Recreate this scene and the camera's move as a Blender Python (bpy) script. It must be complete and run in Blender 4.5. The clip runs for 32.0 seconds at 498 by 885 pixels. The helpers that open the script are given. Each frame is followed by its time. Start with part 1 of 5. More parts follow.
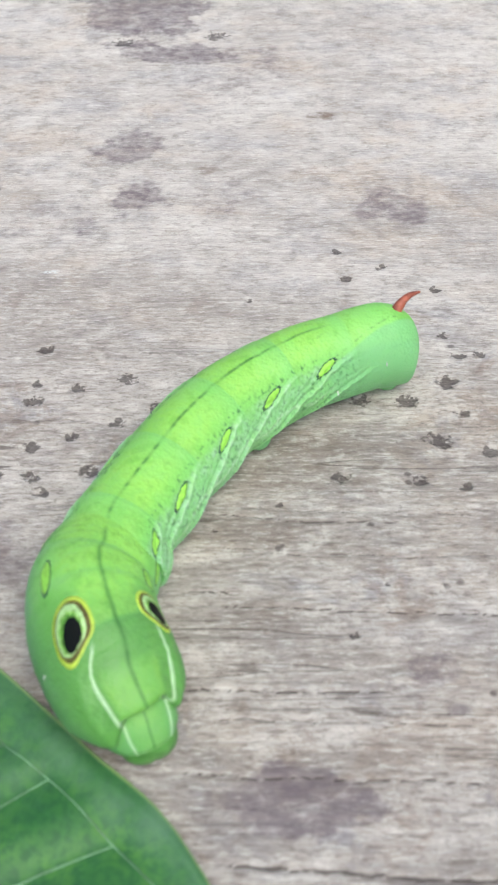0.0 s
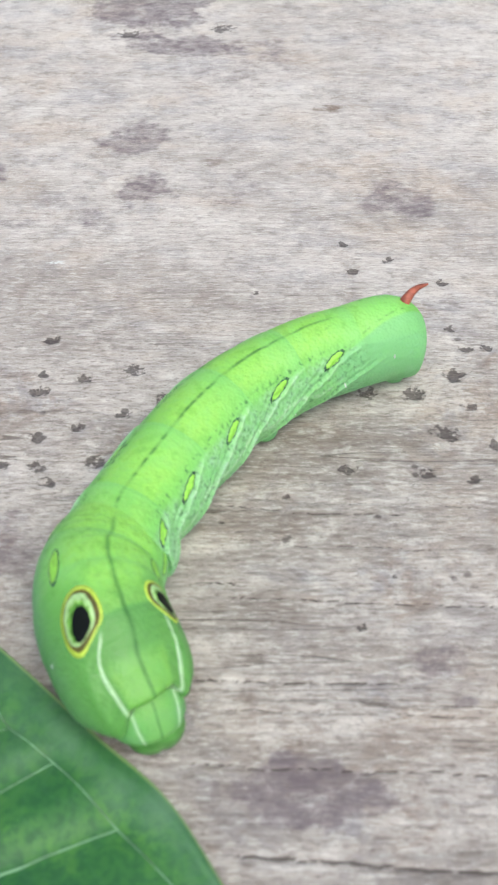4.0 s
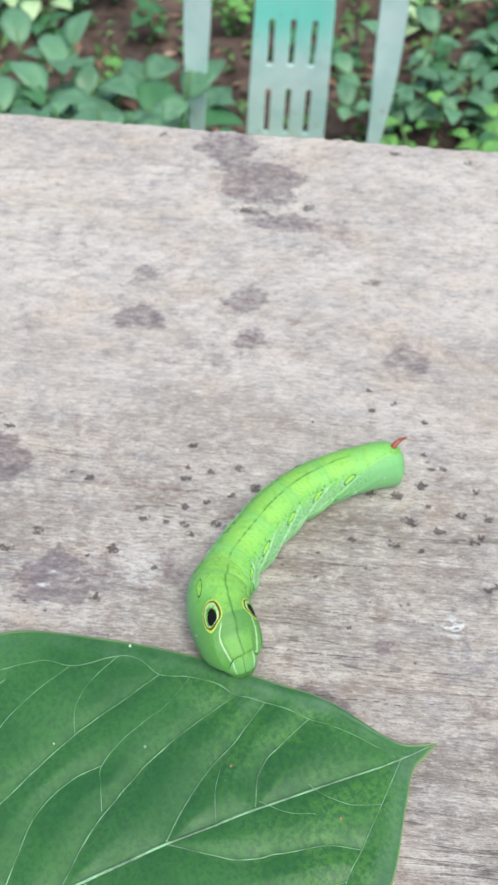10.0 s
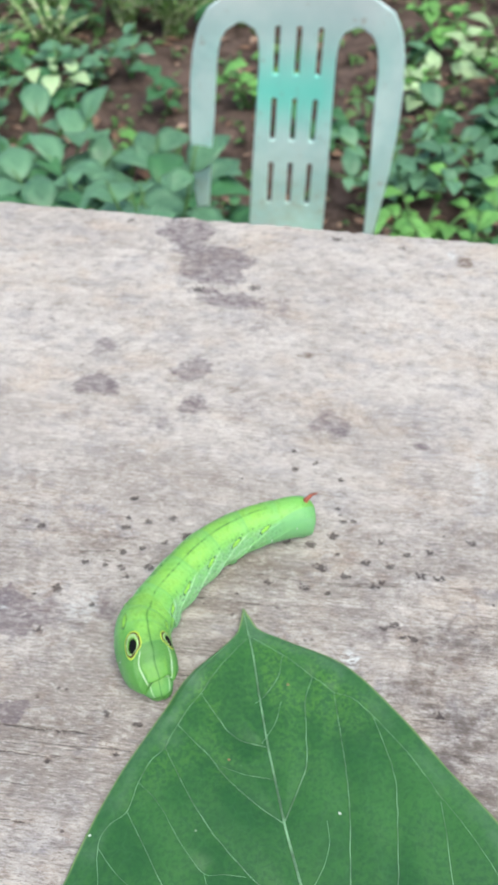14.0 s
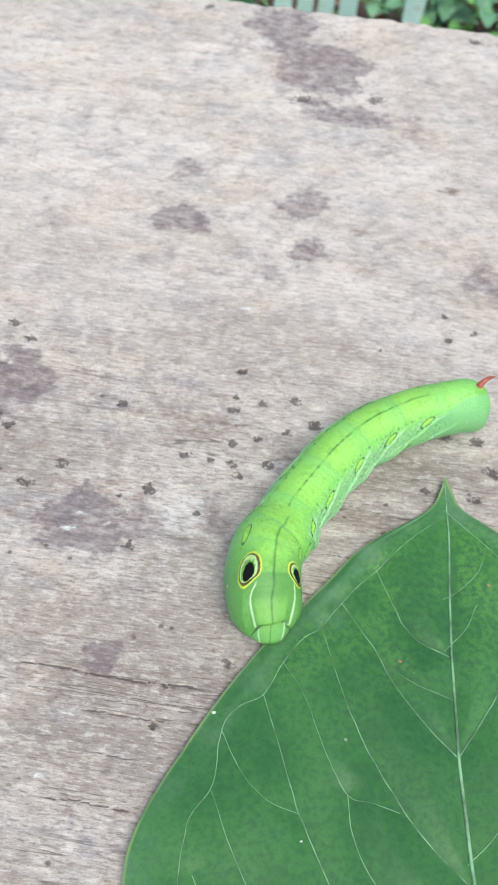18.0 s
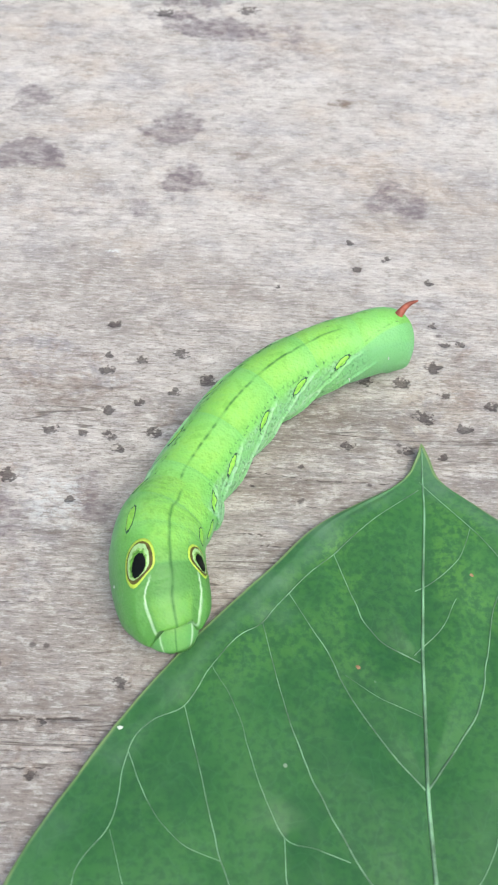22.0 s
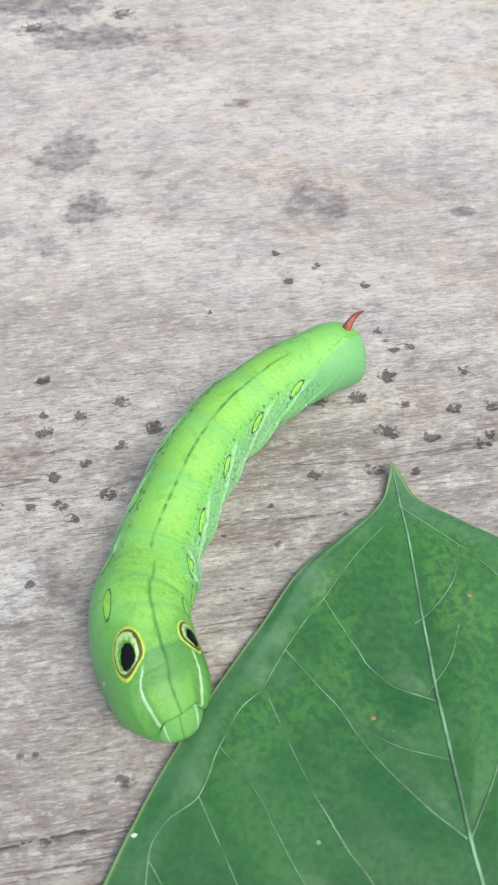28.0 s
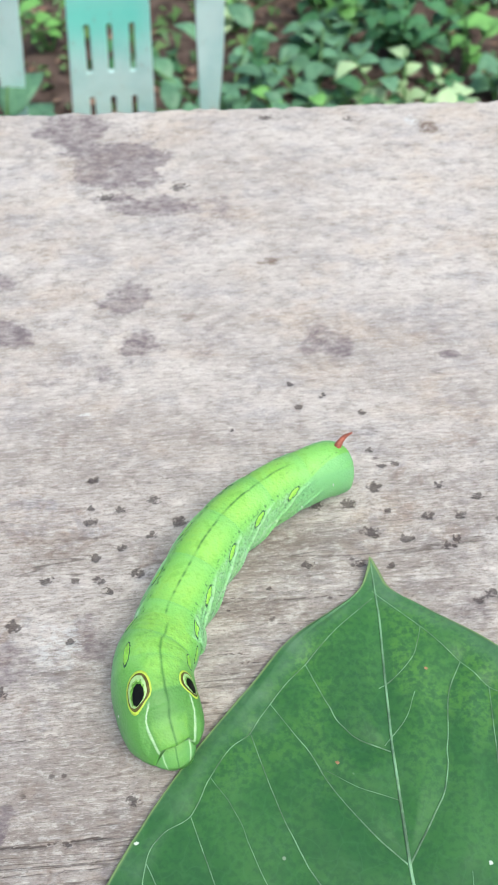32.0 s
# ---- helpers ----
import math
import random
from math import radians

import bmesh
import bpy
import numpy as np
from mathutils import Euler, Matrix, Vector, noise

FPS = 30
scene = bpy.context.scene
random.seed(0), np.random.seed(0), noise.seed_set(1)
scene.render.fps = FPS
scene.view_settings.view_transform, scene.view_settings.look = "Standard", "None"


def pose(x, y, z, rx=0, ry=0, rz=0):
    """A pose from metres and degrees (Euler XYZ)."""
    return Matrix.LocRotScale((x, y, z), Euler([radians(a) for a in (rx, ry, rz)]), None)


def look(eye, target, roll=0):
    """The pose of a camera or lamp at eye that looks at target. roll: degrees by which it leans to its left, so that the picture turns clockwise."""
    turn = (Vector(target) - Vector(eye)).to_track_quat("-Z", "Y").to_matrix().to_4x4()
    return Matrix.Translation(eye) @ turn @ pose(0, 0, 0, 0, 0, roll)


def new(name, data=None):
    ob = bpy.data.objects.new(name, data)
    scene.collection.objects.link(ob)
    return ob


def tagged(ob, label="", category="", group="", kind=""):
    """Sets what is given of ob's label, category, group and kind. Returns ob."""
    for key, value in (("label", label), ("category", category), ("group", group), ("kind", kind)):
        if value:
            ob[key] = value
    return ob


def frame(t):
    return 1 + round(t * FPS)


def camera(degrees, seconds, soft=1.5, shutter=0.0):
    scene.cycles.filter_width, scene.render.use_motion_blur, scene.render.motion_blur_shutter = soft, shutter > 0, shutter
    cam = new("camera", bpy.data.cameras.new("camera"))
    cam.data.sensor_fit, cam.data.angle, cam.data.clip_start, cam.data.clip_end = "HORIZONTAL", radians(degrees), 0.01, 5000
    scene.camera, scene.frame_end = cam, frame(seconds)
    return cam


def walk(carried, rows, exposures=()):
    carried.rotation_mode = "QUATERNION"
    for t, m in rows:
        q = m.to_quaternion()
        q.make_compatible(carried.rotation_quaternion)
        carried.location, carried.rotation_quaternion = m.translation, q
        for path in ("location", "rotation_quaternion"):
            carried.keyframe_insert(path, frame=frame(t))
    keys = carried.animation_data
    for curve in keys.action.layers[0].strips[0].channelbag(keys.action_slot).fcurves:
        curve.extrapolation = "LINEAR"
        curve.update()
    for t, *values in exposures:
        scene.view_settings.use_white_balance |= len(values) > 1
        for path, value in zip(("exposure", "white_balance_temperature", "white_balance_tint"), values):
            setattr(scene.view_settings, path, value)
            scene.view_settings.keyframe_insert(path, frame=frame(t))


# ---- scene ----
DOF_FOCUS = 0.145
cam = camera(28.67, 32.0, soft=1.8)
cam.data.dof.use_dof, cam.data.dof.focus_distance, cam.data.dof.aperture_fstop = True, DOF_FOCUS, 78.0

# seconds, place in metres, yaw to the left, pitch up, roll
ROWS = [
    (0, 0.0198, -0.0844, 0.8880, 0.91, -47.33, -0.93),
    (0.5, 0.0206, -0.0848, 0.8879, 0.71, -47.21, -0.99),
    (1, 0.0204, -0.0846, 0.8882, 0.51, -47.26, -0.83),
    (1.5, 0.0191, -0.0851, 0.8883, 0.43, -46.98, -0.39),
    (2, 0.0191, -0.0848, 0.8883, 0.98, -47.16, -0.63),
    (2.5, 0.0189, -0.0849, 0.8881, 0.90, -47.16, -0.57),
    (3, 0.0192, -0.0850, 0.8879, 0.76, -47.23, -0.52),
    (3.5, 0.0189, -0.0849, 0.8877, 0.75, -47.39, -0.47),
    (5.5, 0.0185, -0.0842, 0.8869, 0.81, -47.76, -0.12),
    (6, 0.0171, -0.0845, 0.8872, 1.01, -47.70, 0.11),
    (6.5, 0.0176, -0.0843, 0.8869, 1.23, -47.74, -0.07),
    (7, 0.0169, -0.0850, 0.8880, 2.47, -47.34, -0.67),
    (7.3, 0.0163, -0.0853, 0.8882, 3.33, -46.91, -0.90),
    (7.5, 0.0171, -0.0864, 0.8885, 4.37, -45.96, -1.65),
    (7.8, 0.0151, -0.0895, 0.8930, 3.80, -43.79, -0.41),
    (8, 0.0195, -0.0940, 0.8969, 3.93, -40.79, -0.69),
    (8.2, 0.0246, -0.0975, 0.9098, 2.18, -39.93, 1.27),
    (8.5, 0.0353, -0.1091, 0.9207, 2.65, -39.73, 0.21),
    (8.8, 0.0509, -0.1027, 0.9233, 3.07, -42.37, -0.31),
    (9, 0.0507, -0.1006, 0.9399, 7.47, -48.19, -1.18),
    (9.2, 0.0408, -0.1112, 0.9573, 10.32, -50.85, -2.21),
    (9.4, 0.0322, -0.1174, 0.9670, 11.13, -50.22, -3.50),
    (9.5, 0.0275, -0.1188, 0.9707, 9.70, -50.14, -2.41),
    (9.7, 0.0224, -0.1233, 0.9777, 7.98, -50.57, -1.56),
    (10, 0.0224, -0.1298, 0.9760, 7.19, -50.14, -1.18),
    (10.5, 0.0270, -0.1238, 0.9735, 6.26, -50.76, -0.58),
    (11, 0.0283, -0.1315, 0.9777, 6.61, -48.46, -0.14),
    (11.5, 0.0398, -0.1354, 0.9696, 6.74, -47.92, -0.27),
    (12, 0.0454, -0.1331, 0.9748, 6.73, -47.99, -0.66),
    (12.3, 0.0484, -0.1389, 0.9857, 7.51, -47.74, -1.09),
    (12.5, 0.0463, -0.1437, 0.9879, 7.63, -47.38, -0.90),
    (13, 0.0453, -0.1472, 0.9914, 8.48, -47.19, -1.48),
    (13.5, 0.0422, -0.1493, 0.9966, 8.56, -46.78, -1.72),
    (14, 0.0467, -0.1475, 0.9978, 8.63, -46.61, -1.69),
    (14.5, 0.0437, -0.1456, 0.9947, 9.64, -46.54, -2.34),
    (14.7, 0.0413, -0.1439, 0.9942, 10.31, -47.64, -2.35),
    (15, 0.0190, -0.1376, 0.9878, 10.71, -49.02, -2.22),
    (15.5, 0.0129, -0.1318, 0.9846, 9.26, -51.96, -0.87),
    (17.5, 0.0063, -0.1129, 0.9562, 8.89, -54.59, 1.60),
    (18, 0.0078, -0.1093, 0.9553, 6.91, -55.47, 1.75),
    (18.5, 0.0125, -0.1072, 0.9541, 3.27, -56.01, 3.08),
    (19, 0.0005, -0.1218, 0.9645, 3.81, -55.72, 3.82),
    (19.5, 0.0026, -0.1269, 0.9652, 5.83, -55.46, 2.67),
    (20, 0.0058, -0.1315, 0.9681, 5.81, -54.70, 2.27),
    (20.5, 0.0059, -0.1379, 0.9676, 5.96, -54.70, 1.61),
    (21, 0.0062, -0.1325, 0.9628, 3.16, -55.08, 2.93),
    (21.3, 0.0198, -0.1130, 0.9501, -2.64, -56.35, 3.55),
    (21.5, 0.0159, -0.1015, 0.9343, -4.69, -56.40, 4.64),
    (21.7, 0.0116, -0.0995, 0.9295, -4.33, -56.09, 5.26),
    (22, 0.0109, -0.0942, 0.9245, -2.12, -55.62, 3.94),
    (22.5, 0.0086, -0.0880, 0.9259, -5.45, -54.50, 3.78),
    (22.8, 0.0044, -0.0794, 0.9217, -13.79, -56.15, 3.80),
    (23, -0.0063, -0.0797, 0.9214, -24.29, -56.61, 6.12),
    (23.2, -0.0097, -0.0793, 0.9201, -33.18, -56.60, 7.73),
    (23.5, -0.0200, -0.0822, 0.9264, -40.34, -54.93, 7.49),
    (24, -0.0322, -0.0743, 0.9219, -45.27, -54.72, 8.23),
    (24.2, -0.0329, -0.0799, 0.9244, -45.75, -54.33, 8.32),
    (24.5, -0.0311, -0.0881, 0.9259, -46.56, -53.92, 9.42),
    (25, -0.0364, -0.0748, 0.9262, -43.92, -54.25, 8.74),
    (25.5, -0.0240, -0.0772, 0.9215, -35.97, -54.43, 5.68),
    (26, -0.0093, -0.0796, 0.9141, -23.00, -56.25, 1.35),
    (26.5, 0.0066, -0.0789, 0.9218, -10.88, -57.87, -2.11),
    (28.5, 0.0033, -0.0802, 0.9209, -12.23, -56.54, 3.52),
    (29, 0.0005, -0.0756, 0.9191, -14.08, -57.25, 4.74),
    (29.5, -0.0056, -0.0842, 0.9189, -18.27, -55.94, 7.36),
    (30, -0.0100, -0.0875, 0.9216, -6.90, -56.36, -2.03),
    (30.5, -0.0006, -0.0994, 0.9288, -8.89, -54.56, 0.03),
    (31, -0.0040, -0.1036, 0.9357, -4.33, -51.18, 0.25),
    (31.5, 0.0037, -0.1099, 0.9353, -2.58, -50.32, -0.43),
    (32, 0.0116, -0.1035, 0.9460, -4.61, -49.57, -0.72),
]


def stand(x, y, z, yaw, pitch, roll):
    return pose(x, y, z, 0, 0, yaw) @ pose(0, 0, 0, 90 + pitch) @ pose(0, 0, 0, 0, 0, roll)


walk(cam, [(t, stand(*row)) for t, *row in ROWS], exposures=((0.0, 0.34), (14.0, 0.37), (15.3, 0.44), (19.0, 0.43), (22.0, 0.40), (23.0, 0.34), (24.0, 0.46), (25.0, 0.48), (26.0, 0.34), (29.0, 0.35), (31.0, 0.46), (32.0, 0.42)))

# ---------------------------------------------------------------- daylight: bright, hazy, soft
SUN_HEIGHT, SUN_TURN = 62.0, 150.0
world = bpy.data.worlds.new("sky")
scene.world = world
world.use_nodes = True
sky = world.node_tree.nodes.new("ShaderNodeTexSky")
sky.sky_type, sky.sun_disc = "NISHITA", False
sky.sun_elevation, sky.sun_rotation = radians(SUN_HEIGHT), radians(SUN_TURN)
sky.dust_density, sky.air_density = 4.0, 1.0
world.node_tree.nodes["Background"].inputs["Strength"].default_value = 0.15
world.node_tree.links.new(sky.outputs["Color"], world.node_tree.nodes["Background"].inputs["Color"])

sun_data = bpy.data.lights.new("sun", "SUN")
sun_data.energy, sun_data.angle, sun_data.color = 1.5, radians(35), (1.0, 0.97, 0.92)
sun = new("sun", sun_data)
sun.matrix_world = look((0, 0, 6), (0.5 * math.sin(radians(SUN_TURN)) * -6, -0.5 * math.cos(radians(SUN_TURN)) * 6, 0))

TOP = 0.80  # height of the tabletop


# ---------------------------------------------------------------- material helpers
class Nodes:
    """A node material in the making."""

    def __init__(self, name):
        self.mat = bpy.data.materials.new(name)
        self.mat.use_nodes = True
        self.tree = self.mat.node_tree
        self.bsdf = self.tree.nodes["Principled BSDF"]

    def put(self, socket, value):
        if isinstance(value, bpy.types.NodeSocket):
            self.tree.links.new(value, socket)
        elif isinstance(value, tuple) and len(value) == 3 and socket.type == "RGBA":
            socket.default_value = (*value, 1)
        else:
            socket.default_value = value

    def set(self, **values):
        for key, value in values.items():
            self.put(self.bsdf.inputs[key.replace("_", " ")], value)
        return self

    def coords(self, scale=(1, 1, 1), kind="Object"):
        tex = self.tree.nodes.new("ShaderNodeTexCoord")
        mapping = self.tree.nodes.new("ShaderNodeMapping")
        mapping.inputs["Scale"].default_value = scale
        self.tree.links.new(tex.outputs[kind], mapping.inputs["Vector"])
        return mapping.outputs["Vector"]

    def noise(self, vector, scale, detail=4.0, rough=0.55, distort=0.0):
        n = self.tree.nodes.new("ShaderNodeTexNoise")
        self.put(n.inputs["Vector"], vector)
        n.inputs["Scale"].default_value, n.inputs["Detail"].default_value = scale, detail
        n.inputs["Roughness"].default_value, n.inputs["Distortion"].default_value = rough, distort
        return n.outputs["Fac"]

    def voronoi(self, vector, scale, feature="F1", out="Distance"):
        n = self.tree.nodes.new("ShaderNodeTexVoronoi")
        n.feature = feature
        self.put(n.inputs["Vector"], vector)
        n.inputs["Scale"].default_value = scale
        return n.outputs[out]

    def span(self, value, a, b, lo=0.0, hi=1.0, smooth=True):
        n = self.tree.nodes.new("ShaderNodeMapRange")
        n.interpolation_type = "SMOOTHSTEP" if smooth else "LINEAR"
        for i, v in enumerate((value, a, b, lo, hi)):
            self.put(n.inputs[i], v)
        return n.outputs["Result"]

    def math(self, op, a, b=0.0):
        n = self.tree.nodes.new("ShaderNodeMath")
        n.operation = op
        self.put(n.inputs[0], a), self.put(n.inputs[1], b)
        return n.outputs[0]

    def mix(self, fac, a, b, blend="MIX"):
        n = self.tree.nodes.new("ShaderNodeMix")
        n.data_type, n.blend_type = "RGBA", blend
        self.put(n.inputs[0], fac), self.put(n.inputs[6], a), self.put(n.inputs[7], b)
        return n.outputs[2]

    def attr(self, name):
        n = self.tree.nodes.new("ShaderNodeAttribute")
        n.attribute_name = name
        return n.outputs["Fac"]

    def chance(self):
        return self.tree.nodes.new("ShaderNodeObjectInfo").outputs["Random"]

    def island(self):
        return self.tree.nodes.new("ShaderNodeNewGeometry").outputs["Random Per Island"]

    def bump(self, height, strength=0.3, distance=0.001):
        n = self.tree.nodes.new("ShaderNodeBump")
        n.inputs["Strength"].default_value, n.inputs["Distance"].default_value = strength, distance
        self.put(n.inputs["Height"], height)
        self.put(self.bsdf.inputs["Normal"], n.outputs["Normal"])
        return self


def wood_material():
    m = Nodes("weathered_wood")
    speck = m.noise(m.coords((0.50, 1, 1)), 2600, 4, 0.75)
    fibre = m.noise(m.coords((0.22, 1, 1)), 2100, 6, 0.72)
    streak = m.noise(m.coords((0.12, 1, 1)), 560, 6, 0.7, 0.3)
    band = m.noise(m.coords((0.18, 1, 1)), 130, 5, 0.62)
    patch = m.noise(m.coords((0.6, 1, 1)), 34, 6, 0.66)
    mottle = m.noise(m.coords((0.62, 1, 1)), 480, 6, 0.72)
    grey = m.noise(m.coords((0.6, 1, 1)), 85, 6, 0.68)
    warm = m.noise(m.coords((0.6, 1, 1)), 60, 5, 0.6, 0.4)
    clump = m.noise(m.coords((0.75, 1, 1)), 230, 6, 0.72)
    soften = m.span(m.attr("near"), 0.0, 1.0, 0.45, 1.0)

    def lay(col, fac, power, tint):
        return m.mix(m.math("MULTIPLY", fac, power), col, tint)

    col = m.mix(m.span(patch, 0.33, 0.62), (0.480, 0.430, 0.370), (0.660, 0.605, 0.525))
    col = lay(col, m.span(warm, 0.50, 0.64), 0.45, (0.590, 0.470, 0.345))
    col = lay(col, m.span(grey, 0.50, 0.64), 0.50, (0.375, 0.355, 0.350))
    slate = m.noise(m.coords((0.7, 1, 1)), 105, 8, 0.74, 0.6)
    umber = m.noise(m.coords((0.8, 1, 1)), 140, 8, 0.74, 0.6)
    col = lay(col, m.span(slate, 0.53, 0.63), m.span(m.attr("near"), 0.0, 1.0, 0.25, 0.62), (0.300, 0.292, 0.305))
    col = lay(col, m.span(umber, 0.54, 0.64), m.span(m.attr("near"), 0.0, 1.0, 0.30, 0.62), (0.330, 0.240, 0.175))
    # weathered tone, together with the darker patches next to the caterpillar
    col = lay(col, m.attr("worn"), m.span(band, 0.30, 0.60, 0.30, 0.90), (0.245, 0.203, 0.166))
    col = lay(col, m.span(band, 0.54, 0.70), 0.30, (0.257, 0.220, 0.180))
    col = lay(col, m.span(clump, 0.51, 0.64), 0.42, (0.265, 0.232, 0.205))
    col = lay(col, m.span(clump, 0.47, 0.34), 0.44, (0.750, 0.695, 0.600))
    col = lay(col, m.span(mottle, 0.52, 0.66), 0.45, (0.214, 0.182, 0.150))
    col = lay(col, m.span(mottle, 0.47, 0.34), 0.38, (0.742, 0.714, 0.630))
    col = lay(col, m.span(streak, 0.53, 0.64), m.math("MULTIPLY", soften, 0.36), (0.209, 0.180, 0.150))
    col = lay(col, m.span(streak, 0.45, 0.34), m.math("MULTIPLY", soften, 0.16), (0.742, 0.714, 0.630))
    col = lay(col, m.span(fibre, 0.52, 0.64), m.math("MULTIPLY", soften, 0.60), (0.168, 0.134, 0.106))
    col = lay(col, m.span(fibre, 0.47, 0.36), 0.45, (0.751, 0.720, 0.630))
    col = lay(col, m.span(speck, 0.53, 0.66), m.math("MULTIPLY", soften, 0.48), (0.162, 0.140, 0.118))
    # old stains: purplish grey, brown, pale lichen, black mould pits, cracks
    broken = m.noise(m.coords((0.5, 1, 1)), 900, 5, 0.75)
    blotch = m.noise(m.coords((0.7, 1, 1)), 210, 6, 0.75)
    scuff = m.math("ADD", m.math("MULTIPLY", m.math("SUBTRACT", clump, 0.5), 1.6), m.math("MULTIPLY", m.math("SUBTRACT", grey, 0.5), 2.2))
    scuff = m.span(m.math("ADD", m.math("MULTIPLY", m.attr("scuff"), 0.50), scuff), 0.20, 0.85)
    scuff = m.math("MULTIPLY", scuff, m.span(m.attr("scuff"), 0.0, 0.4))
    col = lay(col, scuff, m.span(mottle, 0.62, 0.38, 0.80, 0.22), (0.140, 0.112, 0.092))
    cloud, grainy = m.noise(m.coords((0.85, 1, 1)), 150, 5, 0.65), m.noise(m.coords((0.8, 1, 1)), 760, 5, 0.8)
    rough_edge = m.math("ADD", m.math("MULTIPLY", m.math("SUBTRACT", cloud, 0.5), 1.5), m.math("MULTIPLY", m.math("SUBTRACT", grainy, 0.5), 1.5))
    stain = m.span(m.math("ADD", m.attr("stain"), rough_edge), 0.05, 0.85)
    stain = m.math("MULTIPLY", stain, m.span(m.attr("stain"), 0.0, 0.7))
    stain = m.math("MULTIPLY", stain, m.span(m.math("ADD", clump, m.math("MULTIPLY", speck, 0.6)), 0.80, 1.12, 1.0, 0.45))
    col = lay(col, stain, m.span(mottle, 0.64, 0.36, 0.84, 0.42), (0.155, 0.122, 0.130))
    col = lay(col, m.attr("brown"), m.span(broken, 0.36, 0.58), (0.162, 0.106, 0.068))
    col = lay(col, m.attr("pale"), m.span(broken, 0.46, 0.56), (0.694, 0.714, 0.660))
    # fine checks run with the grain
    check = m.noise(m.coords((0.045, 1, 1)), 150, 3, 0.55, 0.25)
    where = m.span(m.noise(m.coords((0.25, 1, 1)), 60, 3), 0.47, 0.56)
    thin = m.span(m.math("ABSOLUTE", m.math("SUBTRACT", check, 0.5)), 0.002, 0.006, 1.0, 0.0)
    thin = m.math("MULTIPLY", m.math("MULTIPLY", thin, where), m.attr("near"))
    thin = m.math("MULTIPLY", thin, m.span(broken, 0.36, 0.56, 0.35, 1.0))
    col = lay(col, thin, 0.62, (0.085, 0.066, 0.053))
    gap = m.span(m.math("ADD", m.attr("crack"), m.math("MULTIPLY", m.math("SUBTRACT", broken, 0.5), 0.34)), 0.22, 0.60)
    col = lay(col, m.math("MULTIPLY", gap, m.span(m.attr("crack"), 0.02, 0.2)), 0.78, (0.055, 0.043, 0.037))
    # small scattered mould dots
    dot = m.span(m.math("ADD", m.voronoi(m.coords((0.9, 1, 1)), 240), m.math("MULTIPLY", m.math("SUBTRACT", grainy, 0.5), 0.25)), 0.07, 0.13, 1.0, 0.0)
    dot = m.math("MULTIPLY", m.math("MULTIPLY", dot, m.span(m.noise(m.coords(), 75, 3), 0.50, 0.58)), m.span(m.attr("near"), 0.0, 1.0, 0.25, 1.0))
    col = lay(col, dot, 0.75, (0.085, 0.066, 0.060))
    clot = m.noise(m.coords((0.85, 1, 1)), 1250, 3, 0.6)
    fray = m.math("ADD", m.math("MULTIPLY", m.math("SUBTRACT", clot, 0.5), 3.4), m.math("MULTIPLY", m.math("SUBTRACT", speck, 0.5), 1.2))
    pit = m.span(m.math("ADD", m.attr("pit"), fray), 0.40, 0.70)
    pit = m.math("MULTIPLY", pit, m.span(m.attr("pit"), 0.10, 0.35))
    col = lay(col, pit, m.span(speck, 0.30, 0.60, 0.92, 0.66), (0.056, 0.044, 0.041))
    col = m.mix(1.0, col, (0.888, 0.940, 0.985), "MULTIPLY")
    m.set(Base_Color=col, Roughness=m.span(patch, 0.3, 0.7, 0.72, 0.9), Specular_IOR_Level=0.25)
    height = m.math("ADD", m.math("MULTIPLY", fibre, 0.9), m.math("ADD", m.math("MULTIPLY", streak, 0.7), m.math("MULTIPLY", m.math("ADD", thin, pit), -0.5)))
    return m.bump(height, 0.5, 0.0007).mat


def edge_wood_material():
    m = Nodes("worn_plywood_edge")
    layers = m.noise(m.coords((0.3, 0.3, 9)), 60, 4)
    col = m.mix(m.span(layers, 0.4, 0.6), (0.20, 0.15, 0.11), (0.42, 0.34, 0.27))
    return m.set(Base_Color=col, Roughness=0.85).bump(layers, 0.5, 0.002).mat


